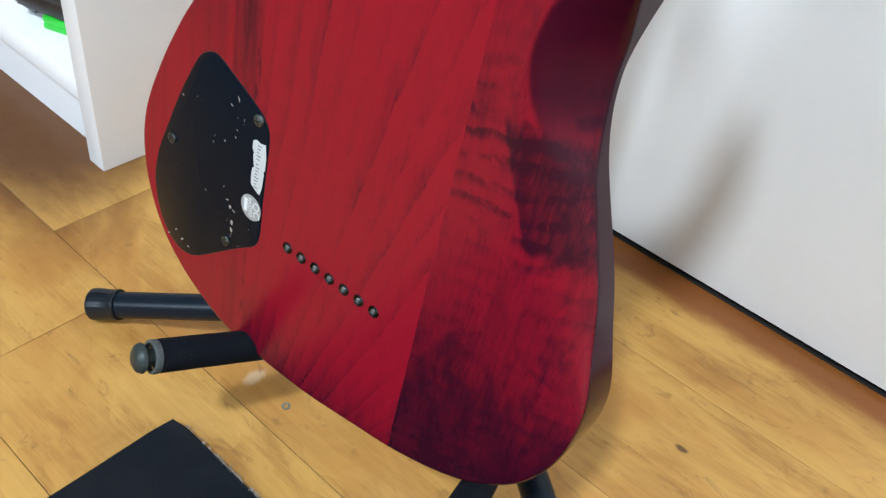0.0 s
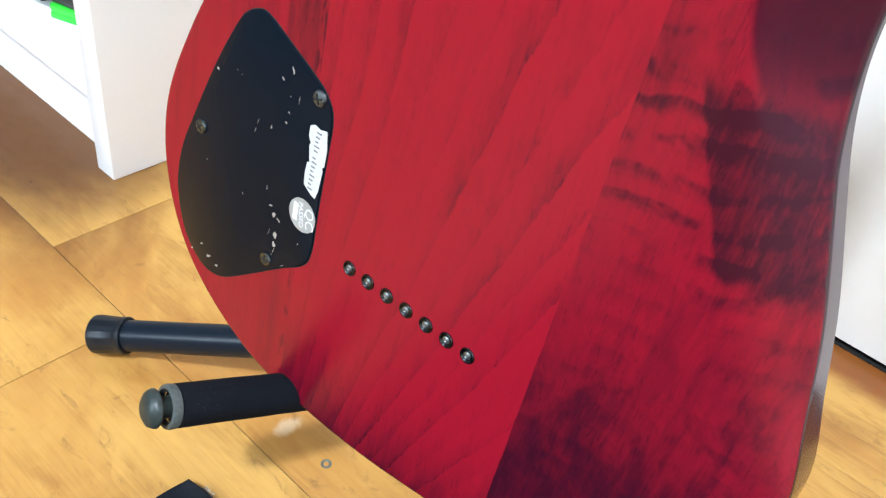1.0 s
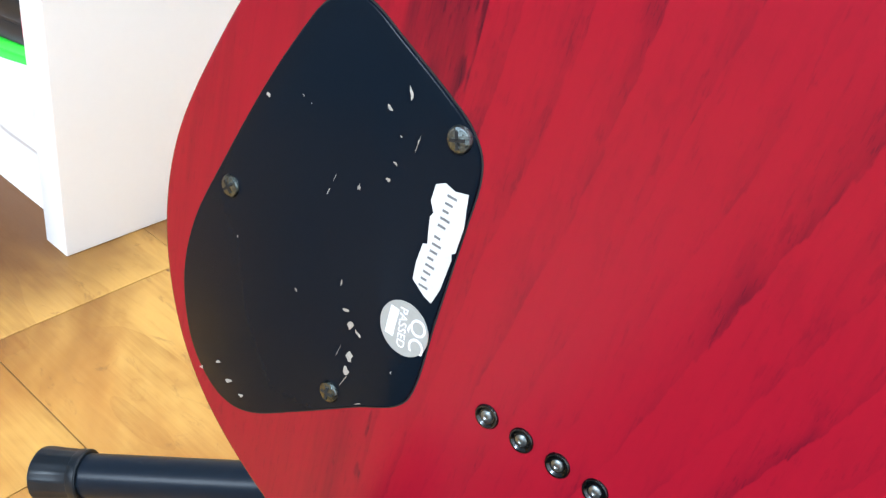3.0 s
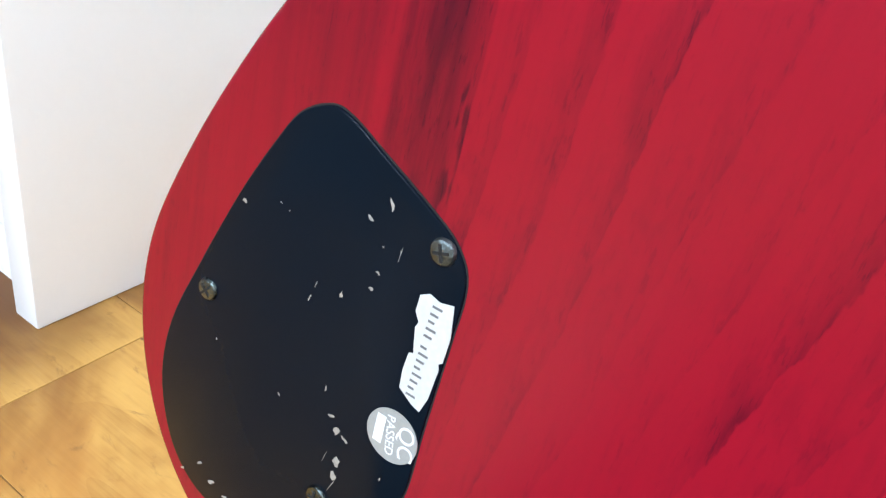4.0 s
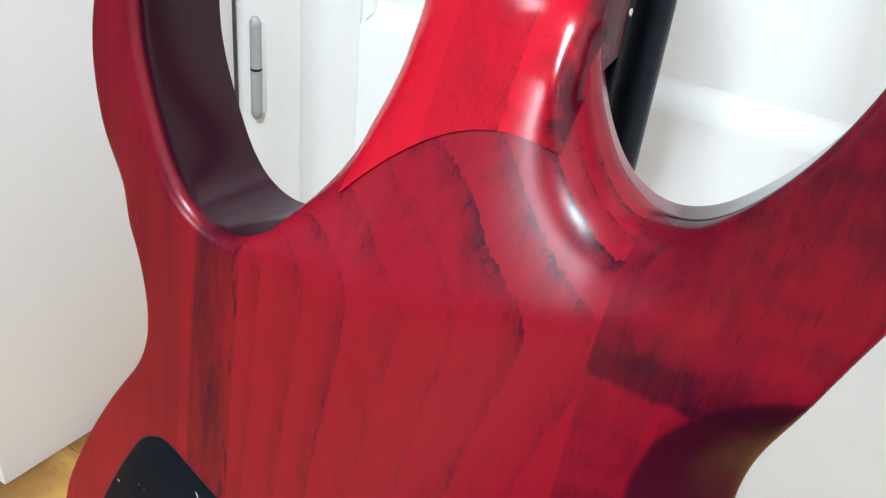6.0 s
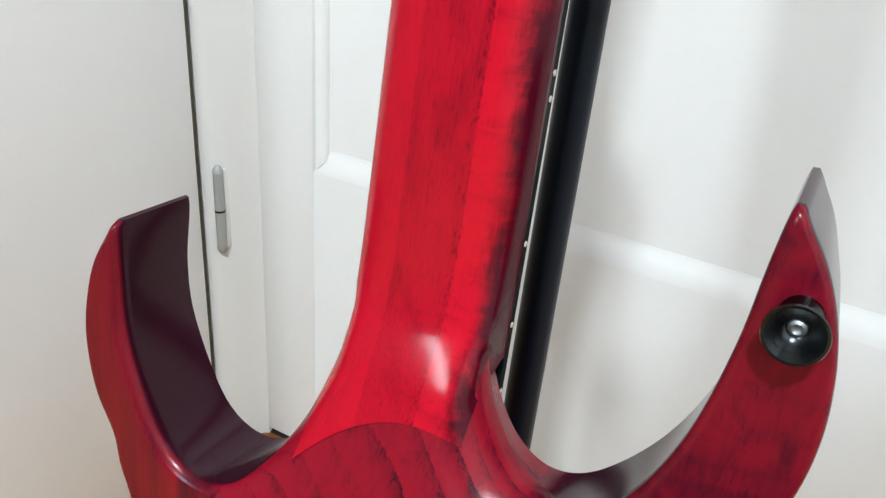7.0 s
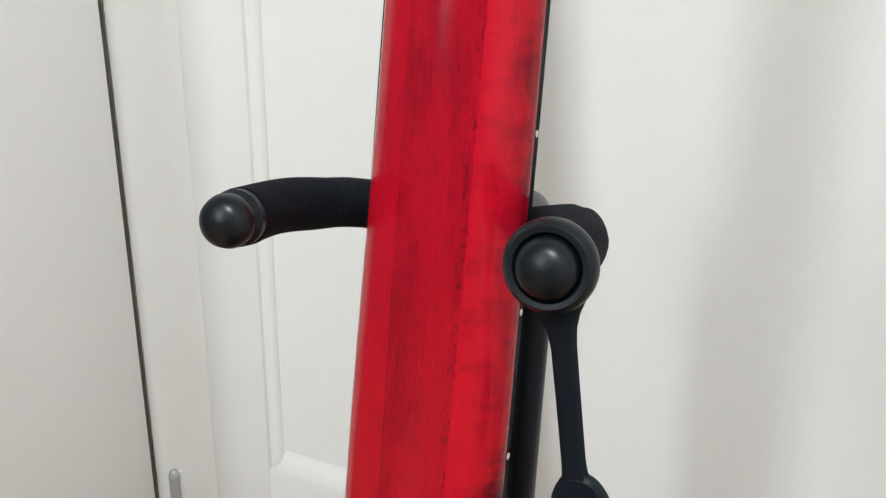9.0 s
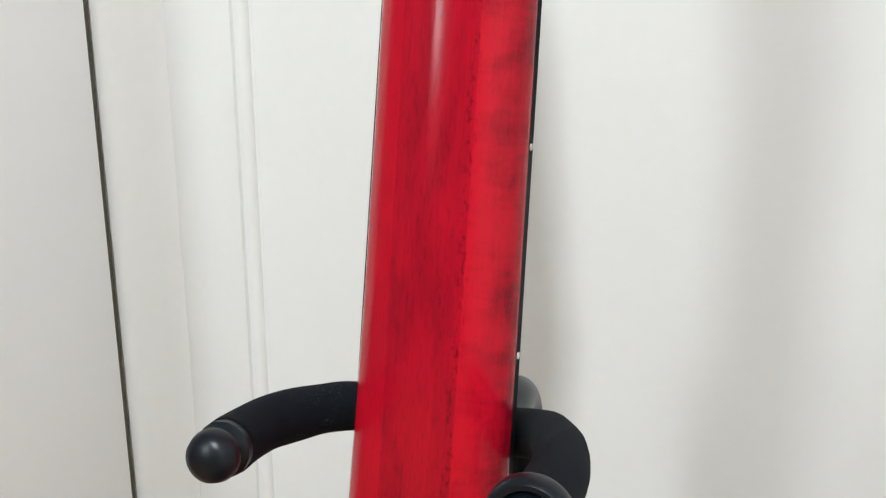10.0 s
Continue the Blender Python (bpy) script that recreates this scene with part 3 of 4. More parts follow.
def build_bookcase():
    case = thing("bookcase", "white melamine bookcase standing against the wall", "bookcase", m=Matrix.Translation((BX, BF, 0)))
    deep, t, high = BB - BF, 0.024, 1.78
    part("side_panel", box((-t, 0, 0), (0, deep - 0.0036, high), 0.0012), WHITE_BOARD, case)
    part("side_panel", box((-BW, 0, 0), (-BW + t, deep - 0.0036, high), 0.0012), WHITE_BOARD, case)
    part("backing_edge", box((-0.3, deep - 0.0034, 0.002), (-0.0008, deep, high - 0.002), 0.0004), OLIVE_STRIP, case, "dark olive strip along the rear edge of the side panel")
    for z in (0.060, 0.42, 0.76, 1.10, 1.44, high - t):
        part("shelf", box((-BW + t, 0.004, z), (-t, deep - 0.008, z + 0.022), 0.001), WHITE_BOARD, case)
    part("plinth", box((-BW + t, 0.017, 0), (-t, 0.033, 0.060)), WHITE_BOARD, case)
    part("back_board", box((-BW + t, deep - 0.007, 0.03), (-t, deep - 0.002, high - t)), WHITE_BOARD, case)
    return case


build_bookcase()
SHELF = 0.0825


def build_case(name, label, m, size, body, strip):
    """A flat plastic case lying on the shelf: a tray, a lid and a printed strip on its spine."""
    w, d, h = size
    ob = thing(name, label, "case", "cases lying on the shelf", m=m)
    part("tray", box((0, 0, 0), (w, d, h * 0.45), 0.001), body, ob)
    part("lid", box((0, 0, h * 0.5), (w, d, h), 0.0015), body, ob)
    part("spine", box((w * 0.02, d * 0.003, h * 0.4), (w * 0.98, d * 0.99, h * 0.55)), body, ob)
    part("spine_print", box((w * 0.55, -0.0006, h * 0.2), (w * 0.9, 0.0, h * 0.8)), strip, ob)
    return ob


build_case("plastic_case", "bright green plastic case lying on the white shelf", pose(-0.119, -0.271, SHELF, 0, 0, 20), (0.090, 0.15, 0.013), GREEN_CASE, BLACK_CASE)
build_case("plastic_case", "black plastic case with a red mark on the green one", pose(-0.152, -0.277, SHELF + 0.0135, 0, 0, 15), (0.112, 0.14, 0.030), BLACK_CASE, RED_PRINT)
build_case("plastic_case", "grey plastic case lying on the white shelf", pose(-0.325, -0.272, SHELF, 0, 0, 3), (0.175, 0.17, 0.022), GREY_CASE, RED_PRINT)
build_case("plastic_case", "black plastic case lying on a grey one", pose(-0.315, -0.262, SHELF + 0.0225, 0, 0, 6), (0.155, 0.15, 0.030), BLACK_CASE, WHITE_INK)

# ---- the guitar; x across its back, y into it, z up the neck ----
GUITAR = Matrix.Translation((0.3954, -0.3820, 0.1906)) @ Matrix.Rotation(radians(1.778), 4, "Z") @ Matrix.Rotation(radians(-5.484), 4, "X") @ Matrix.Rotation(radians(1.363), 4, "Y")
guitar = thing("electric_guitar", "red stained electric guitar seen from its back, leaning in a stand", "guitar", m=GUITAR)

# outline in millimetres: the treble side from the bottom up, then the bass side from the neck down
TREBLE = ((-5, -92), (-44, -94), (-83, -90), (-119.7, -73), (-143.5, -48.5), (-156, -15), (-155.5, 20), (-141.5, 57), (-124, 90), (-108.5, 115),
          (-105, 134), (-109, 156), (-119, 180), (-129, 208), (-132.5, 232), (-129, 256), (-122.5, 274), (-116.3, 283.5), (-114.8, 264), (-112, 236),
          (-103, 210), (-93, 192), (-81, 183.5), (-69, 182), (-57, 187), (-46, 201), (-39, 215), (-34, 233), (-31.6, 250), (-29.5, 268), (-22, 300))
BASS = ((17, 303), (24, 286), (28.5, 271), (32.6, 258), (37.6, 247.5), (44, 238.5), (51.5, 233), (61, 231.2), (74, 238), (91, 259), (102, 286), (107.5, 318), (109, 343), (111.3, 359.5), (117, 353),
        (124, 343), (131, 325), (134.5, 300), (132, 274), (123, 243), (110, 203), (103.6, 170), (103.6, 152), (108.8, 130), (117.8, 107), (129.0, 79), (138.0, 51),
        (148, 20), (146, -10), (132, -40), (104, -64), (66, -79), (31, -86))


def heel_surface(x, z):
    """Depth of the sculpted heel behind the body's flat back."""
    # a plane facet that leaves the flat back along a slanting line and eases into the neck
    w = z - 0.35 * np.clip(x + 0.015, 0, 0.08)
    ease = lambda a, b: (np.clip(w, a, b) - a) ** 2 / (2 * (b - a)) + np.maximum(w - b, 0)
    crown = 0.29 * (ease(0.172, 0.186) - ease(0.235, 0.33))
    share = np.where(x > 0.002, 0.10, 0.20)
    fall = ramp(np.abs(x - 0.002), 0.008, 0.050) * share * ramp(z, 0.186, 0.266)
    # the bass cutaway is scooped: a soft ridge close to its edge
    gap = np.hypot(x - 0.060, np.minimum(z - 0.252, 0)) - 0.021
    s = 1 - gap / 0.013
    scoop = 0.5 * (s + np.sqrt(s * s + 0.10)) * 0.22 * ramp(x, -0.01, 0.03)
    fall = np.minimum(fall + scoop * (1 - 0.5 * fall), 1.05)
    return (crown + (0.043 - crown) * fall) * ramp(np.abs(x - 0.003), 0.086, 0.046)


def heel_line(x):
    """Where the neck's wood ends on the heel."""
    return 0.242 - 12.5 * (x - 0.020) ** 2


def body_ring():
    """The body's outline, evenly spaced and faired, but for the tips of the horns."""
    ring = catmull([Vector((p[0] / 1000, p[1] / 1000)) for p in TREBLE + BASS], 8)
    P = np.array([(p.x, p.y) for p in ring])
    closed = np.concatenate([P, P[:1]])
    run = np.concatenate([[0], np.cumsum(np.linalg.norm(np.diff(closed, axis=0), axis=1))])
    at = np.linspace(0, run[-1], 640, endpoint=False)
    P = np.stack([np.interp(at, run, closed[:, 0]), np.interp(at, run, closed[:, 1])], 1)
    tips = np.minimum(np.hypot(P[:, 0] + 0.116, P[:, 1] - 0.283), np.hypot(P[:, 0] - 0.111, P[:, 1] - 0.359))
    loose = (ramp(tips, 0.006, 0.02) * 0.5)[:, None]
    for _ in range(6):
        P = P + loose * ((np.roll(P, 1, 0) + np.roll(P, -1, 0)) / 2 - P)
    return P


RING = body_ring()


def inside(q):
    a, b = RING, np.roll(RING, -1, 0)
    hit = (a[None, :, 1] > q[:, None, 1]) != (b[None, :, 1] > q[:, None, 1])
    with np.errstate(divide="ignore", invalid="ignore"):
        at = a[None, :, 0] + (q[:, None, 1] - a[None, :, 1]) * (b - a)[None, :, 0] / (b - a)[None, :, 1]
    return np.sum(hit & (q[:, None, 0] < at), 1) % 2 == 1


def away(q):
    """Distance to the outline."""
    out = []
    a, d = RING, np.roll(RING, -1, 0) - RING
    for some in np.array_split(q, max(1, len(q) // 2000)):
        t = np.clip(((some[:, None] - a[None]) * d[None]).sum(2) / (d * d).sum(1)[None], 0, 1)
        out.append(np.sqrt((((some[:, None] - a[None]) - t[..., None] * d[None]) ** 2).sum(2).min(1)))
    return np.concatenate(out)


def body_back(x, z, d):
    """Depth of the back: heel slope, belly cut, the fall to the waist, rounded rim; d is the distance to the outline."""
    back = heel_surface(x, z)
    rho = np.sqrt(((x - 0.130) / 0.054) ** 2 + ((z - 0.164) / 0.048) ** 2)
    u = np.clip(1 - rho, 0, 1)
    back = back + 0.017 * (np.sqrt(u * u + 0.0009) - 0.03)
    slope = 0.0125 * ramp(z, -0.01, 0.075) * ramp(z, 0.205, 0.165) * ramp(x, 0.06, 0.10)
    back = back + slope * np.clip(1 - d / 0.034, 0, 1) ** 2
    treble_cut = ramp(z, 0.168, 0.185) * ramp(x, -0.128, -0.118) * ramp(x, -0.02, -0.035)
    bass_cut = ramp(z, 0.205, 0.224) * ramp(x, 0.088, 0.060) * ramp(x, 0.012, 0.028)
    neck_cut = ramp(z, 0.186, 0.222) * ramp(x, -0.064, -0.048) * ramp(x, -0.010, -0.018)
    radius = 0.0022 + 0.0040 * treble_cut + 0.0085 * bass_cut + 0.0095 * neck_cut + 0.006 * neck_cut * ramp(z, 0.222, 0.252)
    t = np.clip(1 - d / radius, 0, 1)
    return back + radius * (1 - np.sqrt(np.clip(1 - t * t, 0, 1)))


def build_body():
    P = RING
    count = len(P)
    tangent = np.roll(P, -1, 0) - np.roll(P, 1, 0)
    tangent /= np.linalg.norm(tangent, axis=1)[:, None]
    inward = np.stack([tangent[:, 1], -tangent[:, 0]], 1)
    area = np.sum(P[:, 0] * np.roll(P[:, 1], -1) - P[:, 1] * np.roll(P[:, 0], -1))
    if area > 0:
        inward = -inward

    step = 0.0035
    gx, gz = np.meshgrid(np.arange(-0.156, 0.152, step), np.arange(-0.095, 0.365, step))
    gx[1::2] += step / 2
    grid = np.stack([gx.ravel(), gz.ravel()], 1)
    grid = grid[inside(grid)]
    grid = grid[away(grid) > 0.0125]
    loops = [grid]
    for off in (0.0004, 0.0010, 0.0018, 0.0030, 0.0045, 0.0065, 0.0090, 0.0115):
        q = P + inward * off
        q = q[inside(q)]
        loops.append(q[away(q) > off * 0.93])
    inner = np.concatenate(loops)
    verts = [Vector(p) for p in np.concatenate([P, inner])]
    from_cdt = geometry.delaunay_2d_cdt(verts, [(i, (i + 1) % count) for i in range(count)], [list(range(count))], 1, 1e-7)
    V = np.array([(v.x, v.y) for v in from_cdt[0]])
    faces = from_cdt[2]
    d = away(V)
    x, z = V[:, 0], V[:, 1]
    # under the neck the back is sunk a little
    past = np.clip(z - heel_line(np.clip(x, -0.032, 0.032)) - 0.005, 0, 1) * ramp(np.abs(x), 0.0300, 0.0250)
    back = body_back(x, z, d) + np.clip(past * 0.6, 0, 0.012)
    # front: a forearm bevel on the bass side
    front = 0.042 - (0.0135 + 0.004 * ramp(z, 0.05, 0.13)) * np.clip(1 - d / 0.05, 0, 1) * ramp(z, 0.27, 0.13) * ramp(x, 0.02, 0.09)
    front = np.maximum(front, back + 0.004)
    nearest = np.concatenate([((some[:, None] - P[None]) ** 2).sum(2).argmin(1) for some in np.array_split(V, 8)])
    tips = np.minimum(np.hypot(x + 0.116, z - 0.283), np.hypot(x - 0.111, z - 0.359))
    taper = inward[nearest] * (0.0022 * np.clip(1 - d / 0.006, 0, 1) * ramp(tips, 0.004, 0.03) * ramp(z, 0.19, 0.24))[:, None]
    bm = bmesh.new()
    vb = [bm.verts.new((a, b, c)) for a, b, c in zip(x, back, z)]
    vf = [bm.verts.new((a, b, c)) for a, b, c in zip(x + taper[:, 0], front, z + taper[:, 1])]
    for f in faces:
        bm.faces.new([vb[i] for i in f])
        bm.faces.new([vf[i] for i in reversed(f)])
    edges = {}
    for f in faces:
        for i, j in zip(f, f[1:] + f[:1]):
            edges[(i, j)] = True
    rim_edges = [(i, j) for (i, j) in edges if (j, i) not in edges]
    rows = [vb]
    for share in (0.06, 0.5, 0.94):
        rows.append({i: bm.verts.new(vb[i].co.lerp(vf[i].co, share)) for i in {k for e in rim_edges for k in e}})
    rows.append(vf)
    for (i, j) in rim_edges:
        for a, b in zip(rows, rows[1:]):
            bm.faces.new((a[j], a[i], b[i], b[j]))
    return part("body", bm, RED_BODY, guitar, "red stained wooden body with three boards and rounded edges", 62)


build_body()

NUT, SCALE = 0.689, 0.673
FRET_Y = 0.0452


def half_width(z):
    return 0.024 + 0.009 * (NUT - z) / 0.504


def build_neck():
    bm = bmesh.new()
    rings, steps, arcs = [], 96, 44
    for k in range(steps + 1):
        ring = []
        c = np.cos(np.pi * np.arange(arcs + 1) / arcs)
        h = np.sin(np.pi * np.arange(arcs + 1) / arcs)
        side = np.copysign(np.abs(c) ** 1.12, c)
        start = heel_line(0.032 * side)
        z = start + (NUT + 0.004 - start) * (k / steps) ** 1.6
        x = (half_width(z) - 0.0018 * ramp(z, 0.42, 0.56) * (side < 0)) * side
        y = FRET_Y - (FRET_Y - 0.0290) * np.clip(h, 0, 1) ** 0.95
        near = ramp(z, 0.315, 0.238)
        heel = np.minimum(FRET_Y, heel_surface(x, z))
        heel = heel + (FRET_Y - heel) * (1 - np.clip(h, 0, 1) ** 0.8) * (side < 0)  # stays round on the treble side
        y = y * (1 - near) + heel * near
        y = y + (FRET_Y - y) * ramp(np.abs(side), 0.93, 1.0) * ramp(z, 0.36, 0.29)
        # on the body the neck's wood lies flush with the heel
        spot = np.stack([x, z], 1)
        flush = np.where(inside(spot), body_back(x, z, away(spot)) - (0.0009 if k else -0.0006), FRET_Y)
        on = ramp(z, 0.276, 0.252)
        y = y * (1 - on) + np.minimum(flush, FRET_Y) * on
        rings.append([bm.verts.new(p) for p in zip(x, y, z)])
    for a, b in zip(rings, rings[1:]):
        for i in range(arcs):
            bm.faces.new((a[i], a[i + 1], b[i + 1], b[i]))
        if a[0].co.z > 0.27:
            bm.faces.new((a[arcs], a[0], b[0], b[arcs]))
    bm.faces.new(rings[-1])
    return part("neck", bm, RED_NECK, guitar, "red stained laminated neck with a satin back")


build_neck()


def build_fretboard():
    bm = bmesh.new()
    rows = []
    for z in (0.172, NUT + 0.003):
        w = half_width(z)
        rows.append([bm.verts.new(p) for p in ((-w, FRET_Y, z), (w, FRET_Y, z), (w, 0.0492, z), (w * 0.6, 0.0500, z), (-w * 0.6, 0.0500, z), (-w, 0.0492, z))])
    for i in range(6):
        j = (i + 1) % 6
        bm.faces.new((rows[0][i], rows[0][j], rows[1][j], rows[1][i]))
    bm.faces.new(rows[0]), bm.faces.new(rows[1])
    board = part("fretboard", bm, EBONY, guitar, "dark fretboard edge with pale side dots")
    fret_at = lambda f: NUT - SCALE * (1 - 2 ** (-f / 12))
    for f in range(1, 25):
        z = fret_at(f)
        w = half_width(z) - 0.0004
        part("fret", box((-w, 0.0488, z - 0.0012), (w, 0.0512, z + 0.0012), 0.0008, 1), CHROME, board)
    spots = [(f, 0.0) for f in (3, 5, 7, 9, 15, 17, 19, 21)] + [(12, 0.0042), (12, -0.0042), (24, 0.004), (24, -0.004)]
    for f, off in spots:
        z = 0.5 * (fret_at(f) + fret_at(f - 1)) + off
        w = half_width(z)
        part("side_dot", lathe([(0, 0.0003), (0.0011, 0.0003), (0.0012, -0.001)], 12, Matrix.Translation((w, 0.0470, z)) @ Matrix.Rotation(radians(90), 4, "Y")), PEARL, board)


build_fretboard()

# plain headstock above the nut
head_line = catmull([(-0.024, 0.690), (-0.033, 0.72), (-0.044, 0.80), (-0.050, 0.86), (-0.030, 0.885), (-0.006, 0.87), (0.008, 0.80), (0.020, 0.72), (0.024, 0.690)], 4)
part("headstock", slab([(p.x, p.y) for p in head_line], 0.030, 0.045, 0.002), RED_NECK, guitar)

# control cavity cover
PLATE = ((-97, 83.5), (-105.5, 78.5), (-112, 68.5), (-121.5, 50), (-133, 23), (-142, -1), (-144.3, -22), (-139.5, -41), (-131, -52.5), (-119.5, -57.8),
         (-107, -54.5), (-90, -41.5), (-70, -25), (-57, -15), (-53.3, -5), (-53.0, 15), (-52.2, 41), (-52.1, 57.6), (-56.8, 65.8), (-66, 71.4), (-80.5, 78.3), (-90.3, 82.8))
plate_line = catmull([(a / 1000, b / 1000) for a, b in PLATE], 5)
plate = part("control_cover", slab([(p.x, p.y) for p in plate_line], -0.0009, 0.0012, 0.0007), BLACK_PLATE, guitar, "scuffed black plastic control cover")
# black sheet in place of the shaded gap round the cover
recess = [(p.x + (p.x + 0.098) * 0.008, p.y + (p.y - 0.013) * 0.007) for p in plate_line]
part("recess_edge", slab(recess, -0.00015, 0.001), GAP_SHADE, guitar)

BACK = Matrix.Rotation(radians(90), 4, "X")  # turned parts: their z axis towards the viewer


def on_back(x, z, y=0.0):
    return Matrix.Translation((x, y, z)) @ BACK


def build_screw(x, z, turn):
    head = part("screw", lathe([(0.0034, -0.001), (0.0034, 0.0004), (0.0030, 0.0011), (0.0018, 0.0015), (0, 0.0016)], 24, on_back(x, z, -0.0007)), SCREW_STEEL, plate, "corroded steel cross-head screw")
    # raised black bars in place of the shaded cross recess
    slots = merge(box((-0.0021, -0.00035, 0.0012), (0.0021, 0.00035, 0.00175)), box((-0.00035, -0.0021, 0.0012), (0.00035, 0.0021, 0.00175)))
    slots.transform(on_back(x, z, -0.0007) @ Matrix.Rotation(radians(turn), 4, "Z"))
    part("slot", slots, GAP_SHADE, head)


for sx, sz, turn in ((-0.0594, 0.0634, 20), (-0.1283, 0.0171, 50), (-0.0790, -0.0254, 5)):
    build_screw(sx, sz, turn)

# torn label with a line of worn print
label_line = [(-0.0600, 0.0520), (-0.0570, 0.0512), (-0.0533, 0.0522), (-0.0521, 0.0440), (-0.0524, 0.0368), (-0.0534, 0.0360), (-0.0529, 0.0345),
              (-0.0536, 0.0255), (-0.0550, 0.0206), (-0.0575, 0.0213), (-0.0590, 0.0222), (-0.0619, 0.0240), (-0.0622, 0.0290), (-0.0617, 0.0345),
              (-0.0604, 0.0350), (-0.0609, 0.0372), (-0.0617, 0.0420), (-0.0611, 0.0435), (-0.0626, 0.0460), (-0.0624, 0.0505)]
sticker = part("label", slab(label_line, -0.0011, -0.0008), PAPER, plate, "torn white paper label with worn print")
for k in range(13):
    zz = 0.0495 - 0.00205 * k - (0.0012 if k > 4 else 0)
    xx = -0.0572 - 0.00010 * k
    part("print_bar", box((xx - 0.0014, -0.00118, zz - 0.00032), (xx + 0.0014 - 0.0005 * (k % 3), -0.0011, zz + 0.00032)), INK, sticker)

# round inspection sticker
QX, QZ = -0.0606, 0.0091
qc_line = [(QX + 0.0078 * math.cos(a), QZ + 0.0078 * math.sin(a)) for a in (2 * math.pi * k / 40 for k in range(40))]
qc = part("sticker", slab(qc_line, -0.0011, -0.0008), SILVER_FILM, plate, "small round silver inspection sticker")


def lettering(text, size, x, z, turn, material, parent):
    curve = bpy.data.curves.new("lettering", "FONT")
    curve.body, curve.size, curve.align_x, curve.align_y, curve.extrude = text, size, "CENTER", "CENTER", 0.00004
    ob = bpy.data.objects.new("lettering", curve)
    me = bpy.data.meshes.new_from_object(ob)
    bpy.data.objects.remove(ob)
    me.transform(Matrix.Translation((x, -0.00118, z)) @ Matrix.Rotation(radians(90), 4, "X") @ Matrix.Rotation(radians(turn), 4, "Z"))
    me.materials.clear()
    me.materials.append(material)
    out = new("lettering", me)
    out.parent = parent
    return out


lettering("QC", 0.0068, QX + 0.0042, QZ + 0.0002, -82, WHITE_INK, qc)
lettering("PASSED", 0.0036, QX - 0.0006, QZ, -82, WHITE_INK, qc)
part("print_bar", box((QX - 0.0053, -0.00122, QZ - 0.0040), (QX - 0.0026, -0.0011, QZ + 0.0044)), WHITE_INK, qc)

# scuffs and specks on the cover
SCUFFS = ((-119, 49, 1.0, 1.0, 0), (-107, 54, 0.7, 0.5, 30), (-104, 53, 0.5, 0.4, 0), (-75, 68, 0.7, 2.6, -20), (-80, 62, 1.5, 0.9, 30), (-75, 57, 0.8, 0.4, 10),
          (-70, 57.5, 0.3, 3.4, 5), (-75, 50, 1.2, 0.7, 30), (-76, 45, 0.9, 1.0, 0), (-84, 39, 0.7, 1.6, 0), (-92, 38, 0.3, 2.2, 12), (-93.3, 33, 0.35, 2.0, 12),
          (-123, 3, 0.4, 0.7, 0), (-98, -1, 0.5, 1.1, -30), (-83, 10, 0.4, 2.2, 0), (-80, 3, 1.8, 0.7, -20))
SCUFFS_LOW = ((-77, -0.5, 0.9, 1.4, 10), (-74, -1.5, 1.1, 0.6, 30), (-75, -10, 1.0, 1.8, 10), (-75, -15, 0.8, 1.4, -20), (-61, -6, 0.3, 0.9, 0), (-118, -49, 1.4, 0.9, -30),
              (-112, -51, 1.2, 0.8, -30), (-124, -45, 1.6, 0.7, -40), (-131, -52, 1.0, 0.6, -40), (-79, -10, 0.15, 4.0, 12), (-75, -18, 0.15, 4.6, 20), (-68.5, -22.5, 0.2, 3.0, 50))
bm = bmesh.new()
rng = random.Random(5)
for k, (sx, sz, w, h, turn) in enumerate(SCUFFS + SCUFFS_LOW):
    if k >= len(SCUFFS) and w > 0.5:
        w, h = w * 1.7, h * 1.6
    m = Matrix.Translation((sx / 1000, -0.00098, sz / 1000)) @ Matrix.Rotation(radians(turn), 4, "Y")
    rim = []
    for j in range(9):
        a = 2 * math.pi * j / 9
        r = rng.uniform(0.35, 1.2)
        rim.append(bm.verts.new(m @ Vector((math.cos(a) * w * r * 0.00078, 0, math.sin(a) * h * r * 0.00068))))
    tip = bm.verts.new(m @ Vector((0, -0.00006, 0)))
    for j in range(9):
        bm.faces.new((rim[j], rim[(j + 1) % 9], tip))
tagged(part("scuff_marks", bm, SCUFF, plate, "pale scuffs and glue specks"), kind="stuff")


def build_ferrule(x):
    ring = part("string_ferrule", lathe([(0.0034, -0.002), (0.0034, 0.0003), (0.0031, 0.0007), (0.0027, 0.0007), (0.0023, 0.0003), (0.0021, 0.00012), (0, 0.0001)], 28, on_back(x, 0)), DARK_CHROME, guitar, "black metal string ferrule")
    part("ball_end", lathe([(0.0016, 0.0), (0.0016, 0.0004), (0.0012, 0.0007), (0.0007, 0.0008), (0.0004, 0.0005), (0, 0.0005)], 20, on_back(x, 0)), CHROME, ring, "steel string end")


for k in range(7):
    build_ferrule((k - 3) * 0.0105)

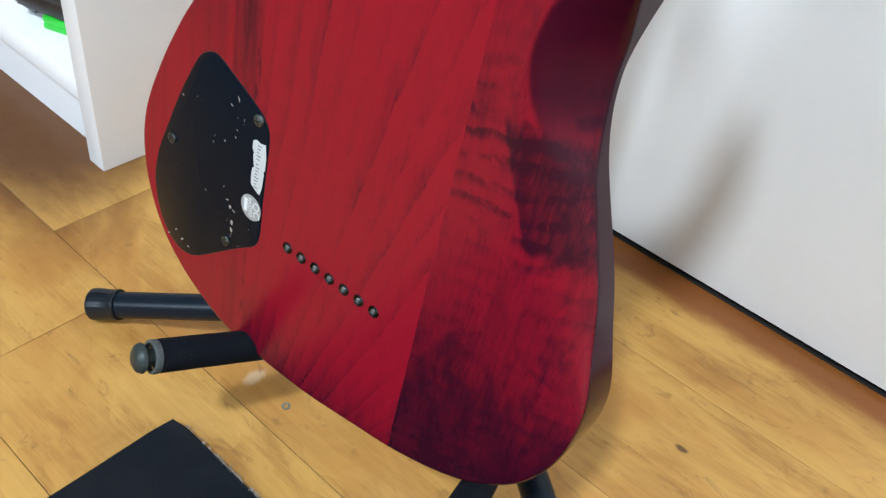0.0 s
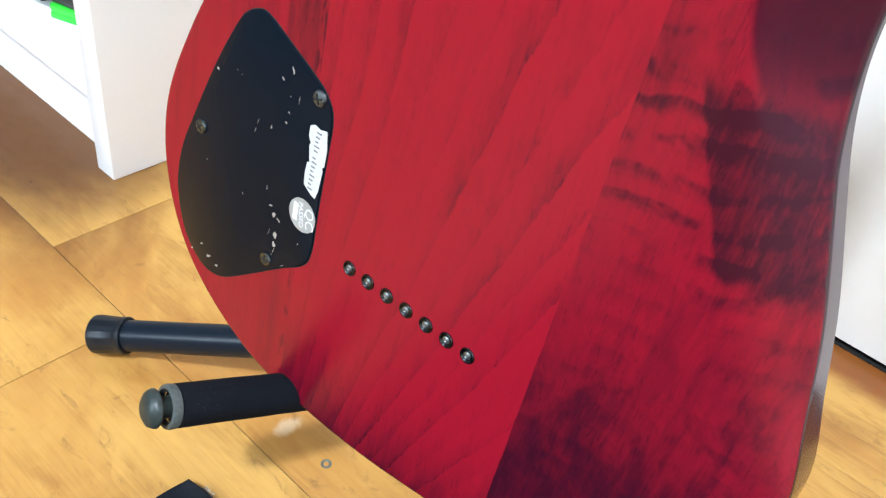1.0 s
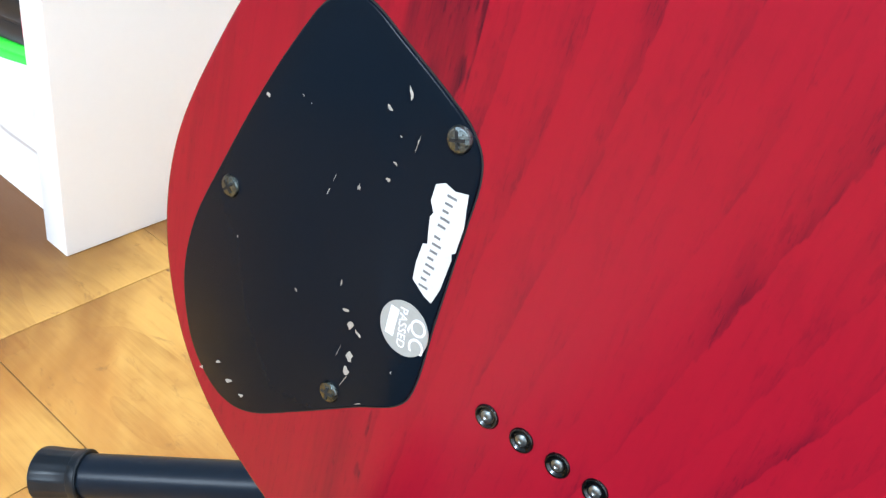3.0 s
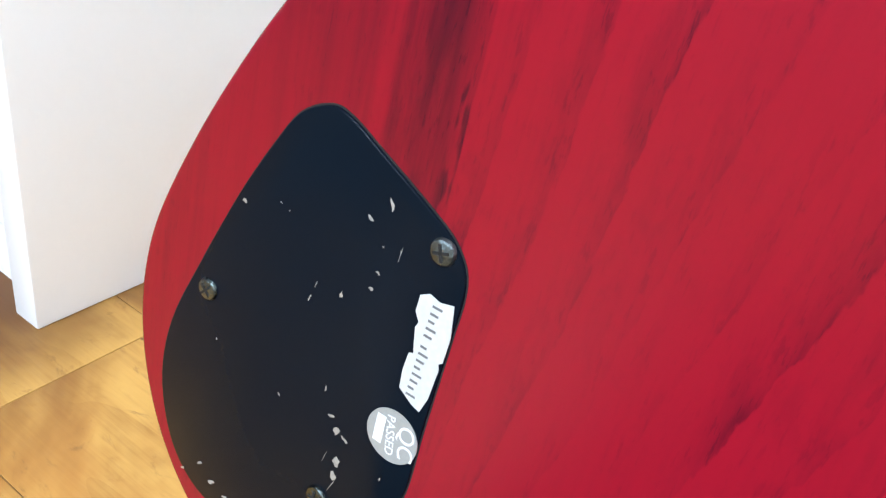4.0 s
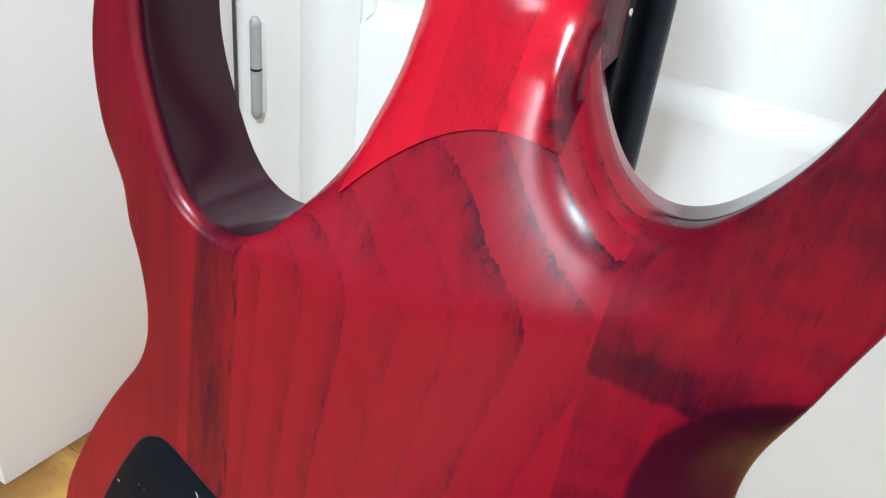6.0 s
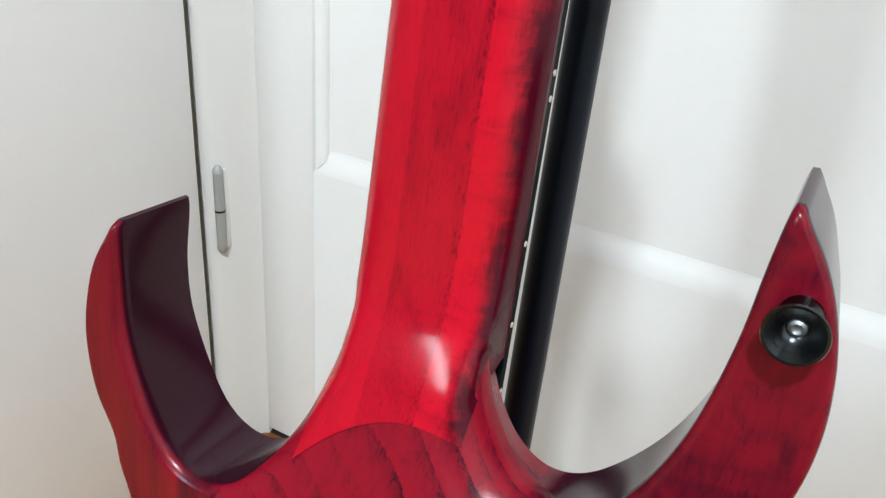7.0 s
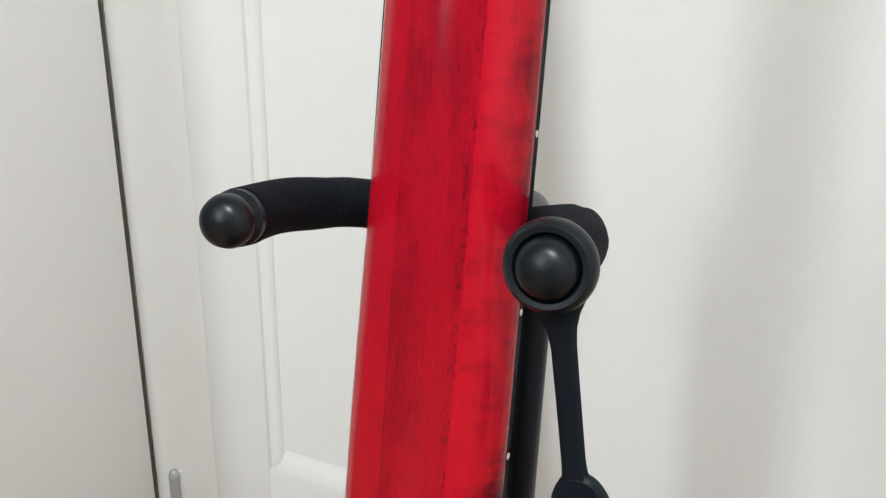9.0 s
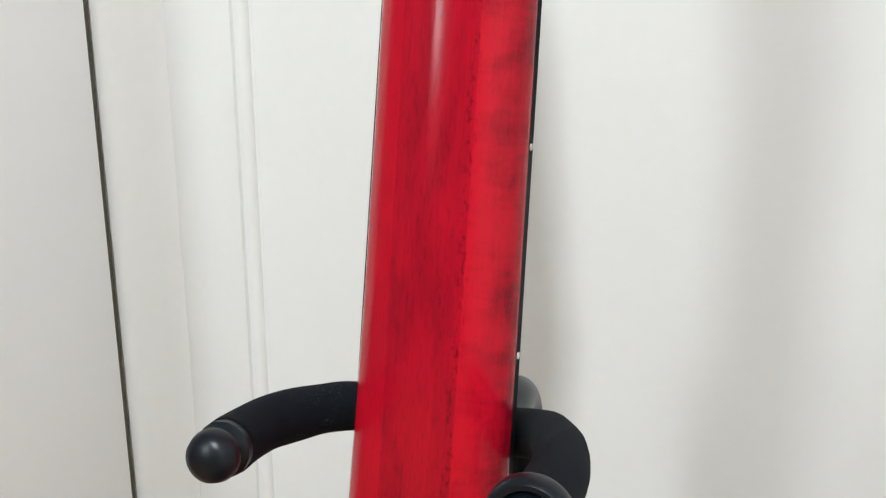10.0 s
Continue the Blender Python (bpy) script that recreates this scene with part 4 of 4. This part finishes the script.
BUTTON = on_back(0.1200, 0.3325)
button = part("strap_button", lathe([(0.0058, -0.001), (0.0055, 0.001), (0.0040, 0.004), (0.0040, 0.0065), (0.0060, 0.0095), (0.0077, 0.0110), (0.0080, 0.0119), (0.0077, 0.0125),
                                     (0.0070, 0.0124), (0.0056, 0.0106), (0.0040, 0.0086), (0.0024, 0.0072), (0, 0.0070)], 40, BUTTON), DARK_CHROME, guitar, "black metal strap button, dished")
part("button_screw", lathe([(0.0024, 0.0070), (0.0022, 0.0080), (0.0014, 0.0085), (0.0007, 0.0080), (0, 0.0080)], 24, BUTTON), CHROME, button, "steel screw")

# ---- the guitar stand ----
stand = thing("guitar_stand", "black steel guitar stand with foam arms", "guitar stand", m=Matrix.Translation((0.425, -0.235, 0)))
IN_STAND = Matrix.Translation((-0.425, 0.235, 0))


def stand_part(name, bm, material, parent=None, label=""):
    if parent is None:
        bm.transform(IN_STAND)
        return part(name, bm, material, stand, label)
    bm.transform(IN_STAND)
    return part(name, bm, material, parent, label)


COL_LOW, COL_TOP = Vector((0.4121, -0.2601, 0.05)), Vector((0.4019, -0.1823, 0.685))
ELBOW = [(0.4037, -0.1960, 0.574), (0.4031, -0.1910, 0.615), (0.4030, -0.1900, 0.643), (0.4035, -0.1970, 0.661), (0.4070, -0.2160, 0.672), (0.4125, -0.2420, 0.674), (0.4185, -0.2560, 0.674)]
stand_part("column", pipe([COL_LOW, COL_LOW.lerp(COL_TOP, 0.5), COL_LOW.lerp(COL_TOP, 0.72)] + catmull(ELBOW, 6, closed=False), 0.0086, 24), BLACK_STEEL)
stand_part("hub", pipe([COL_LOW + Vector((0, 0, -0.02)), COL_LOW + Vector((0, 0, 0.05))], 0.019, 24), RUBBER)


def build_leg(foot, top):
    foot, top = Vector(foot), Vector(top)
    leg = stand_part("leg", pipe([foot, top], 0.0100, 20), BLACK_STEEL)
    d = (top - foot).normalized()
    rub = lathe([(0, -0.0005), (0.0106, -0.0005), (0.0121, 0.0008), (0.0124, 0.003), (0.0119, 0.010), (0.0115, 0.0185), (0.0116, 0.0188), (0.0118, 0.0192), (0.0118, 0.0225), (0.0112, 0.0232), (0.0100, 0.0233)], 72)
    for v in rub.verts:  # shallow ribs along the cap
        r = math.hypot(v.co.x, v.co.y)
        if 0.0015 < v.co.z < 0.0188 and r > 0.011:
            v.co.xy *= 1.0 - (0.022 if round(math.atan2(v.co.y, v.co.x) / (2 * math.pi) * 72) % 4 == 0 else 0.0)
    rub.transform(direct(foot - d * 0.002, top))
    stand_part("rubber_foot", rub, RUBBER, leg, "ribbed black rubber foot")


HUB = Vector((0.4121, -0.2560, 0.085))
build_leg((0.166, -0.402, 0.0135), HUB + Vector((-0.016, -0.009, 0)))
build_leg((0.68, -0.42, 0.0145), HUB + Vector((0.016, -0.01, 0)))
build_leg((0.385, -0.05, 0.0145), HUB + Vector((-0.003, 0.018, 0)))


def build_cradle(*points):
    curve = catmull(points[::-1], 10, closed=False)
    arm = stand_part("cradle_arm", pipe(curve, 0.0050, 14), BLACK_STEEL)
    stand_part("foam_sleeve", pipe(curve[14:-1], 0.0098, 24, wobble=0.03), FOAM, arm, "black foam sleeve")
    away = Vector(curve[-1]) - Vector(curve[-3])
    washer = lathe([(0.0098, -0.003), (0.0100, -0.0004), (0.0096, 0.0008), (0.0080, 0.0011), (0.0076, -0.002)], 32, direct(curve[-1], Vector(curve[-1]) + away))
    stand_part("washer", washer, WASHER, arm, "grey washer at the sleeve's end")
    cap = lathe([(0.0050, -0.004), (0.0050, 0.0046), (0.0080, 0.0049), (0.0087, 0.0056), (0.0087, 0.0064), (0.0077, 0.0086), (0.0054, 0.0101), (0.0026, 0.0108), (0, 0.0109)], 32,
                direct(curve[-1], Vector(curve[-1]) + away))
    stand_part("end_cap", cap, WORN_RUBBER, arm, "worn grey-green rubber end cap")


build_cradle((0.3235, -0.4470, 0.1196), (0.3375, -0.3910, 0.0991), (0.355, -0.335, 0.080), (0.385, -0.285, 0.068), (0.414, -0.256, 0.064))
build_cradle((0.5185, -0.4470, 0.1196), (0.5045, -0.3910, 0.0991), (0.487, -0.335, 0.080), (0.457, -0.285, 0.068), (0.428, -0.256, 0.064))

# yoke round the neck


def build_yoke_arm(points):
    curve = catmull(points, 10, closed=False)
    arm = stand_part("yoke_arm", pipe(curve, 0.0042, 14), BLACK_STEEL)
    stand_part("foam_sleeve", pipe(curve[1:-2], 0.0087, 28, wobble=0.05), FOAM, arm, "black foam sleeve")
    end, back = Vector(curve[-1]), Vector(curve[-4])
    d = (end - back).normalized()
    profile = [(0.0050, -0.007), (0.0083, -0.006), (0.0085, -0.0016), (0.0072, -0.0003), (0.0067, 0.0012), (0.0078, 0.0021), (0.0080, 0.0040), (0.0071, 0.0069), (0.0045, 0.0087), (0, 0.0093)]
    stand_part("end_cap", lathe(profile, 32, direct(end, end + d)), RUBBER, arm, "domed rubber end cap")
    return end, d


build_yoke_arm([(0.4195, -0.252, 0.674), (0.391, -0.258, 0.676), (0.367, -0.272, 0.684), (0.3560, -0.305, 0.6905), (0.3600, -0.3370, 0.6955)])
tip, way = build_yoke_arm([(0.4195, -0.252, 0.676), (0.4355, -0.262, 0.682), (0.4465, -0.283, 0.6885), (0.4530, -0.308, 0.6938), (0.4552, -0.336, 0.6980)])


def hang(bm):
    """The strap swings back a little towards the stand as it hangs."""
    for v in bm.verts:
        k = max(0.0, -0.008 - v.co.z)
        v.co += Vector((0.004 * k, 0.018 * k, 0.006 * k))


def build_strap():
    """The rubber locking strap that hangs from one end cap: ring, stem, slotted end with a keyhole."""
    strap = thing("locking_strap", "black rubber locking strap hanging from the stand's yoke", "strap", m=Matrix.Translation(tip))
    ring = lathe([(0.0080, 0.0030), (0.0088, 0.0044), (0.0102, 0.0046), (0.0114, 0.0036), (0.0120, 0.0016), (0.0119, -0.0004), (0.0113, -0.0020), (0.0082, -0.0020), (0.0080, 0.0)], 40, direct((0, 0, 0), way))
    part("ring", ring, RUBBER, strap)
    # stem
    bm = bmesh.new()
    rows = []
    for x, z, w, y in ((0.001, -0.0085, 0.0086, -0.001), (0.0022, -0.0125, 0.0058, -0.0005), (0.0033, -0.0165, 0.0040, 0.0), (0.0042, -0.0215, 0.0034, 0.0), (0.0061, -0.035, 0.0033, 0.0), (0.0087, -0.0538, 0.0033, 0.0), (0.0092, -0.0573, 0.0036, 0.0), (0.0100, -0.0601, 0.0042, 0.0), (0.0106, -0.0637, 0.0062, 0.0)):
        lean = Vector((math.cos(0.17), 0, math.sin(0.17)))
        c = Vector((x, y, z))
        rows.append([bm.verts.new(c + lean * (w * i) + Vector((0, j, 0))) for i, j in ((-1, 0.0012), (-0.75, -0.0016), (0.75, -0.0016), (1, 0.0012))])
    for a, b in zip(rows, rows[1:]):
        for i in range(4):
            j = (i + 1) % 4
            bm.faces.new((a[i], a[j], b[j], b[i]))
    bm.faces.new(rows[0]), bm.faces.new(rows[-1])
    hang(bm)
    part("stem", bm, STRAP, strap, angle=100)
    # slotted end: an outline with a keyhole through it, upright from its round end
    R, r, sw, so, top = 0.0121, 0.0062, 0.0024, 0.0086, 0.0392
    outer = [(R * math.sin(t), -R * math.cos(t)) for t in np.linspace(-2.38, 2.38, 26)] + [(so, 0.0125), (so, 0.0322), (so - 0.0028, top - 0.0005), (0.0026, top + 0.002), (-0.0026, top + 0.002), (-so + 0.0028, top - 0.0005), (-so, 0.0322), (-so, 0.0125)]
    inner = [(r * math.sin(t), -r * math.cos(t)) for t in np.linspace(-2.55, 2.55, 26)] + [(sw, 0.0095), (sw, 0.0312), (sw * 0.7, 0.0329), (0, 0.0335), (-sw * 0.7, 0.0329), (-sw, 0.0312), (-sw, 0.0095)]
    while len(inner) < len(outer):
        inner.append(inner[-1])

    def rounded(pts):
        """Cuts the corners of a closed outline twice."""
        for _ in range(2):
            pts = [(a[0] + (b[0] - a[0]) * f, a[1] + (b[1] - a[1]) * f) for a, b in zip(pts, pts[1:] + pts[:1]) for f in (0.25, 0.75)]
        return pts

    outer, inner = rounded(outer), rounded(inner)
    bm = bmesh.new()
    lean = Matrix.Translation((0.0172, 0, -0.0981)) @ Matrix.Rotation(0.17, 4, "Y").inverted()
    levels = []
    for pts, y, s in ((outer, 0.0014, 0.0), (outer, -0.0008, 0.0), (outer, -0.0018, -0.0010), (inner, -0.0018, 0.0009), (inner, -0.0008, 0.0), (inner, 0.0014, 0.0)):
        ring_v = []
        for i, p in enumerate(pts):
            q, o = Vector(pts[(i + 1) % len(pts)]), Vector(pts[i - 1])
            t = q - o
            out = Vector((t.y, -t.x)).normalized() if t.length > 1e-7 else Vector((0, 0))
            ring_v.append(bm.verts.new(lean @ Vector((p[0] + out.x * s, y, p[1] + out.y * s))))
        levels.append(ring_v)
    n = len(outer)
    for a, b in zip(levels, levels[1:] + levels[:1]):
        for i in range(n):
            j = (i + 1) % n
            bm.faces.new((a[i], a[j], b[j], b[i]))
    bmesh.ops.remove_doubles(bm, verts=bm.verts, dist=1e-6)
    hang(bm)
    part("keyhole_end", bm, STRAP, strap)


build_strap()

# ---- the mat ----
def build_mat():
    mat = thing("floor_mat", "black woven mat with a frayed pale edge on the boards", "mat", m=Matrix.Translation((0.286, -0.4165, 0)))
    w, d, h = 0.75, 0.9, 0.006
    bm = bmesh.new()
    nx, ny = 60, 60
    rows = []
    for j in range(ny + 1):
        row = []
        for i in range(nx + 1):
            u, v = (i / nx) ** 2, (j / ny) ** 2
            x, y = u * w, -v * d
            rag = 0.0012 * noise.noise((x * 160, y * 160, 0))
            edge = min(i, j, 2) / 2
            if i == 0:
                x += rag
            if j == 0:
                y += rag
            near = math.exp(-(x * x + y * y) / 0.00012)
            x, y = x + 0.004 * near, y - 0.004 * near
            row.append(bm.verts.new((x, y, 0.0006 + (h - 0.0006) * edge + (0.0006 * noise.noise((x * 60, y * 60, 3)) if edge else 0) + 0.004 * near * edge)))
        rows.append(row)
    for a, b in zip(rows, rows[1:]):
        for i in range(nx):
            bm.faces.new((a[i], a[i + 1], b[i + 1], b[i]))
    part("surface", bm, MAT_PILE, mat, angle=0)
    rng = random.Random(3)
    bm = bmesh.new()
    for k in range(2600):
        x = rng.uniform(0.012, 0.32)
        if noise.noise((x * 110, 0, 9)) < -0.22:
            continue
        p = Vector((x, rng.uniform(-0.0022, 0.0008), rng.uniform(0.0022, 0.0072)))
        q = p + Vector((rng.uniform(-0.0012, 0.0012), rng.uniform(-0.0004, 0.0010), rng.uniform(-0.001, 0.0008)))
        q.z = max(q.z, 0.0006)
        s = Vector((0.0003, 0.0001, 0.0002))
        v = [bm.verts.new(c) for c in (p - s, p + s, q + s * 0.5, q - s * 0.5)]
        bm.faces.new(v)
    tagged(part("fringe", bm, MAT_FRAY, mat, "pale frayed threads"), kind="stuff")


build_mat()

# ---- floorboards ----
def build_boards():
    wide, gap = 0.1313, 0.0005
    rng = random.Random(11)
    y = -0.113 + 3 * wide
    row = -3
    while y - wide > Y0 - 0.1:
        if row == 1:
            cuts = [X0 - 0.05, 0.055, X1 + 0.05]
        elif row == 2:
            cuts = [X0 - 0.05, 0.156, X1 + 0.05]
        elif row < 4:
            cuts = [X0 - 0.05, -0.62 - 0.1 * row, X1 + 0.05]
        else:
            c = rng.uniform(-0.9, 0.2)
            cuts = [X0 - 0.05, c, c + rng.uniform(1.2, 1.7), X1 + 0.05]
        for a, b in zip(cuts, cuts[1:]):
            if b - a < 0.05 or y - wide > 0.45:
                continue
            z = rng.uniform(-0.0002, 0.0)
            bm = box((a + gap / 2, y - wide + gap / 2, -0.0010), (b - gap / 2, y - gap / 2, z), 0.0002, 1)
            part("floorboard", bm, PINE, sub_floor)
        y -= wide
        row += 1


build_boards()
bm = lathe([(0, -0.0004), (0.0012, -0.0003), (0.0022, 0.0004), (0.0032, 0.0003), (0.0036, -0.001)], 20, Matrix.Translation((0.328, -0.354, 0)))
part("nail_head", bm, NAIL, sub_floor)
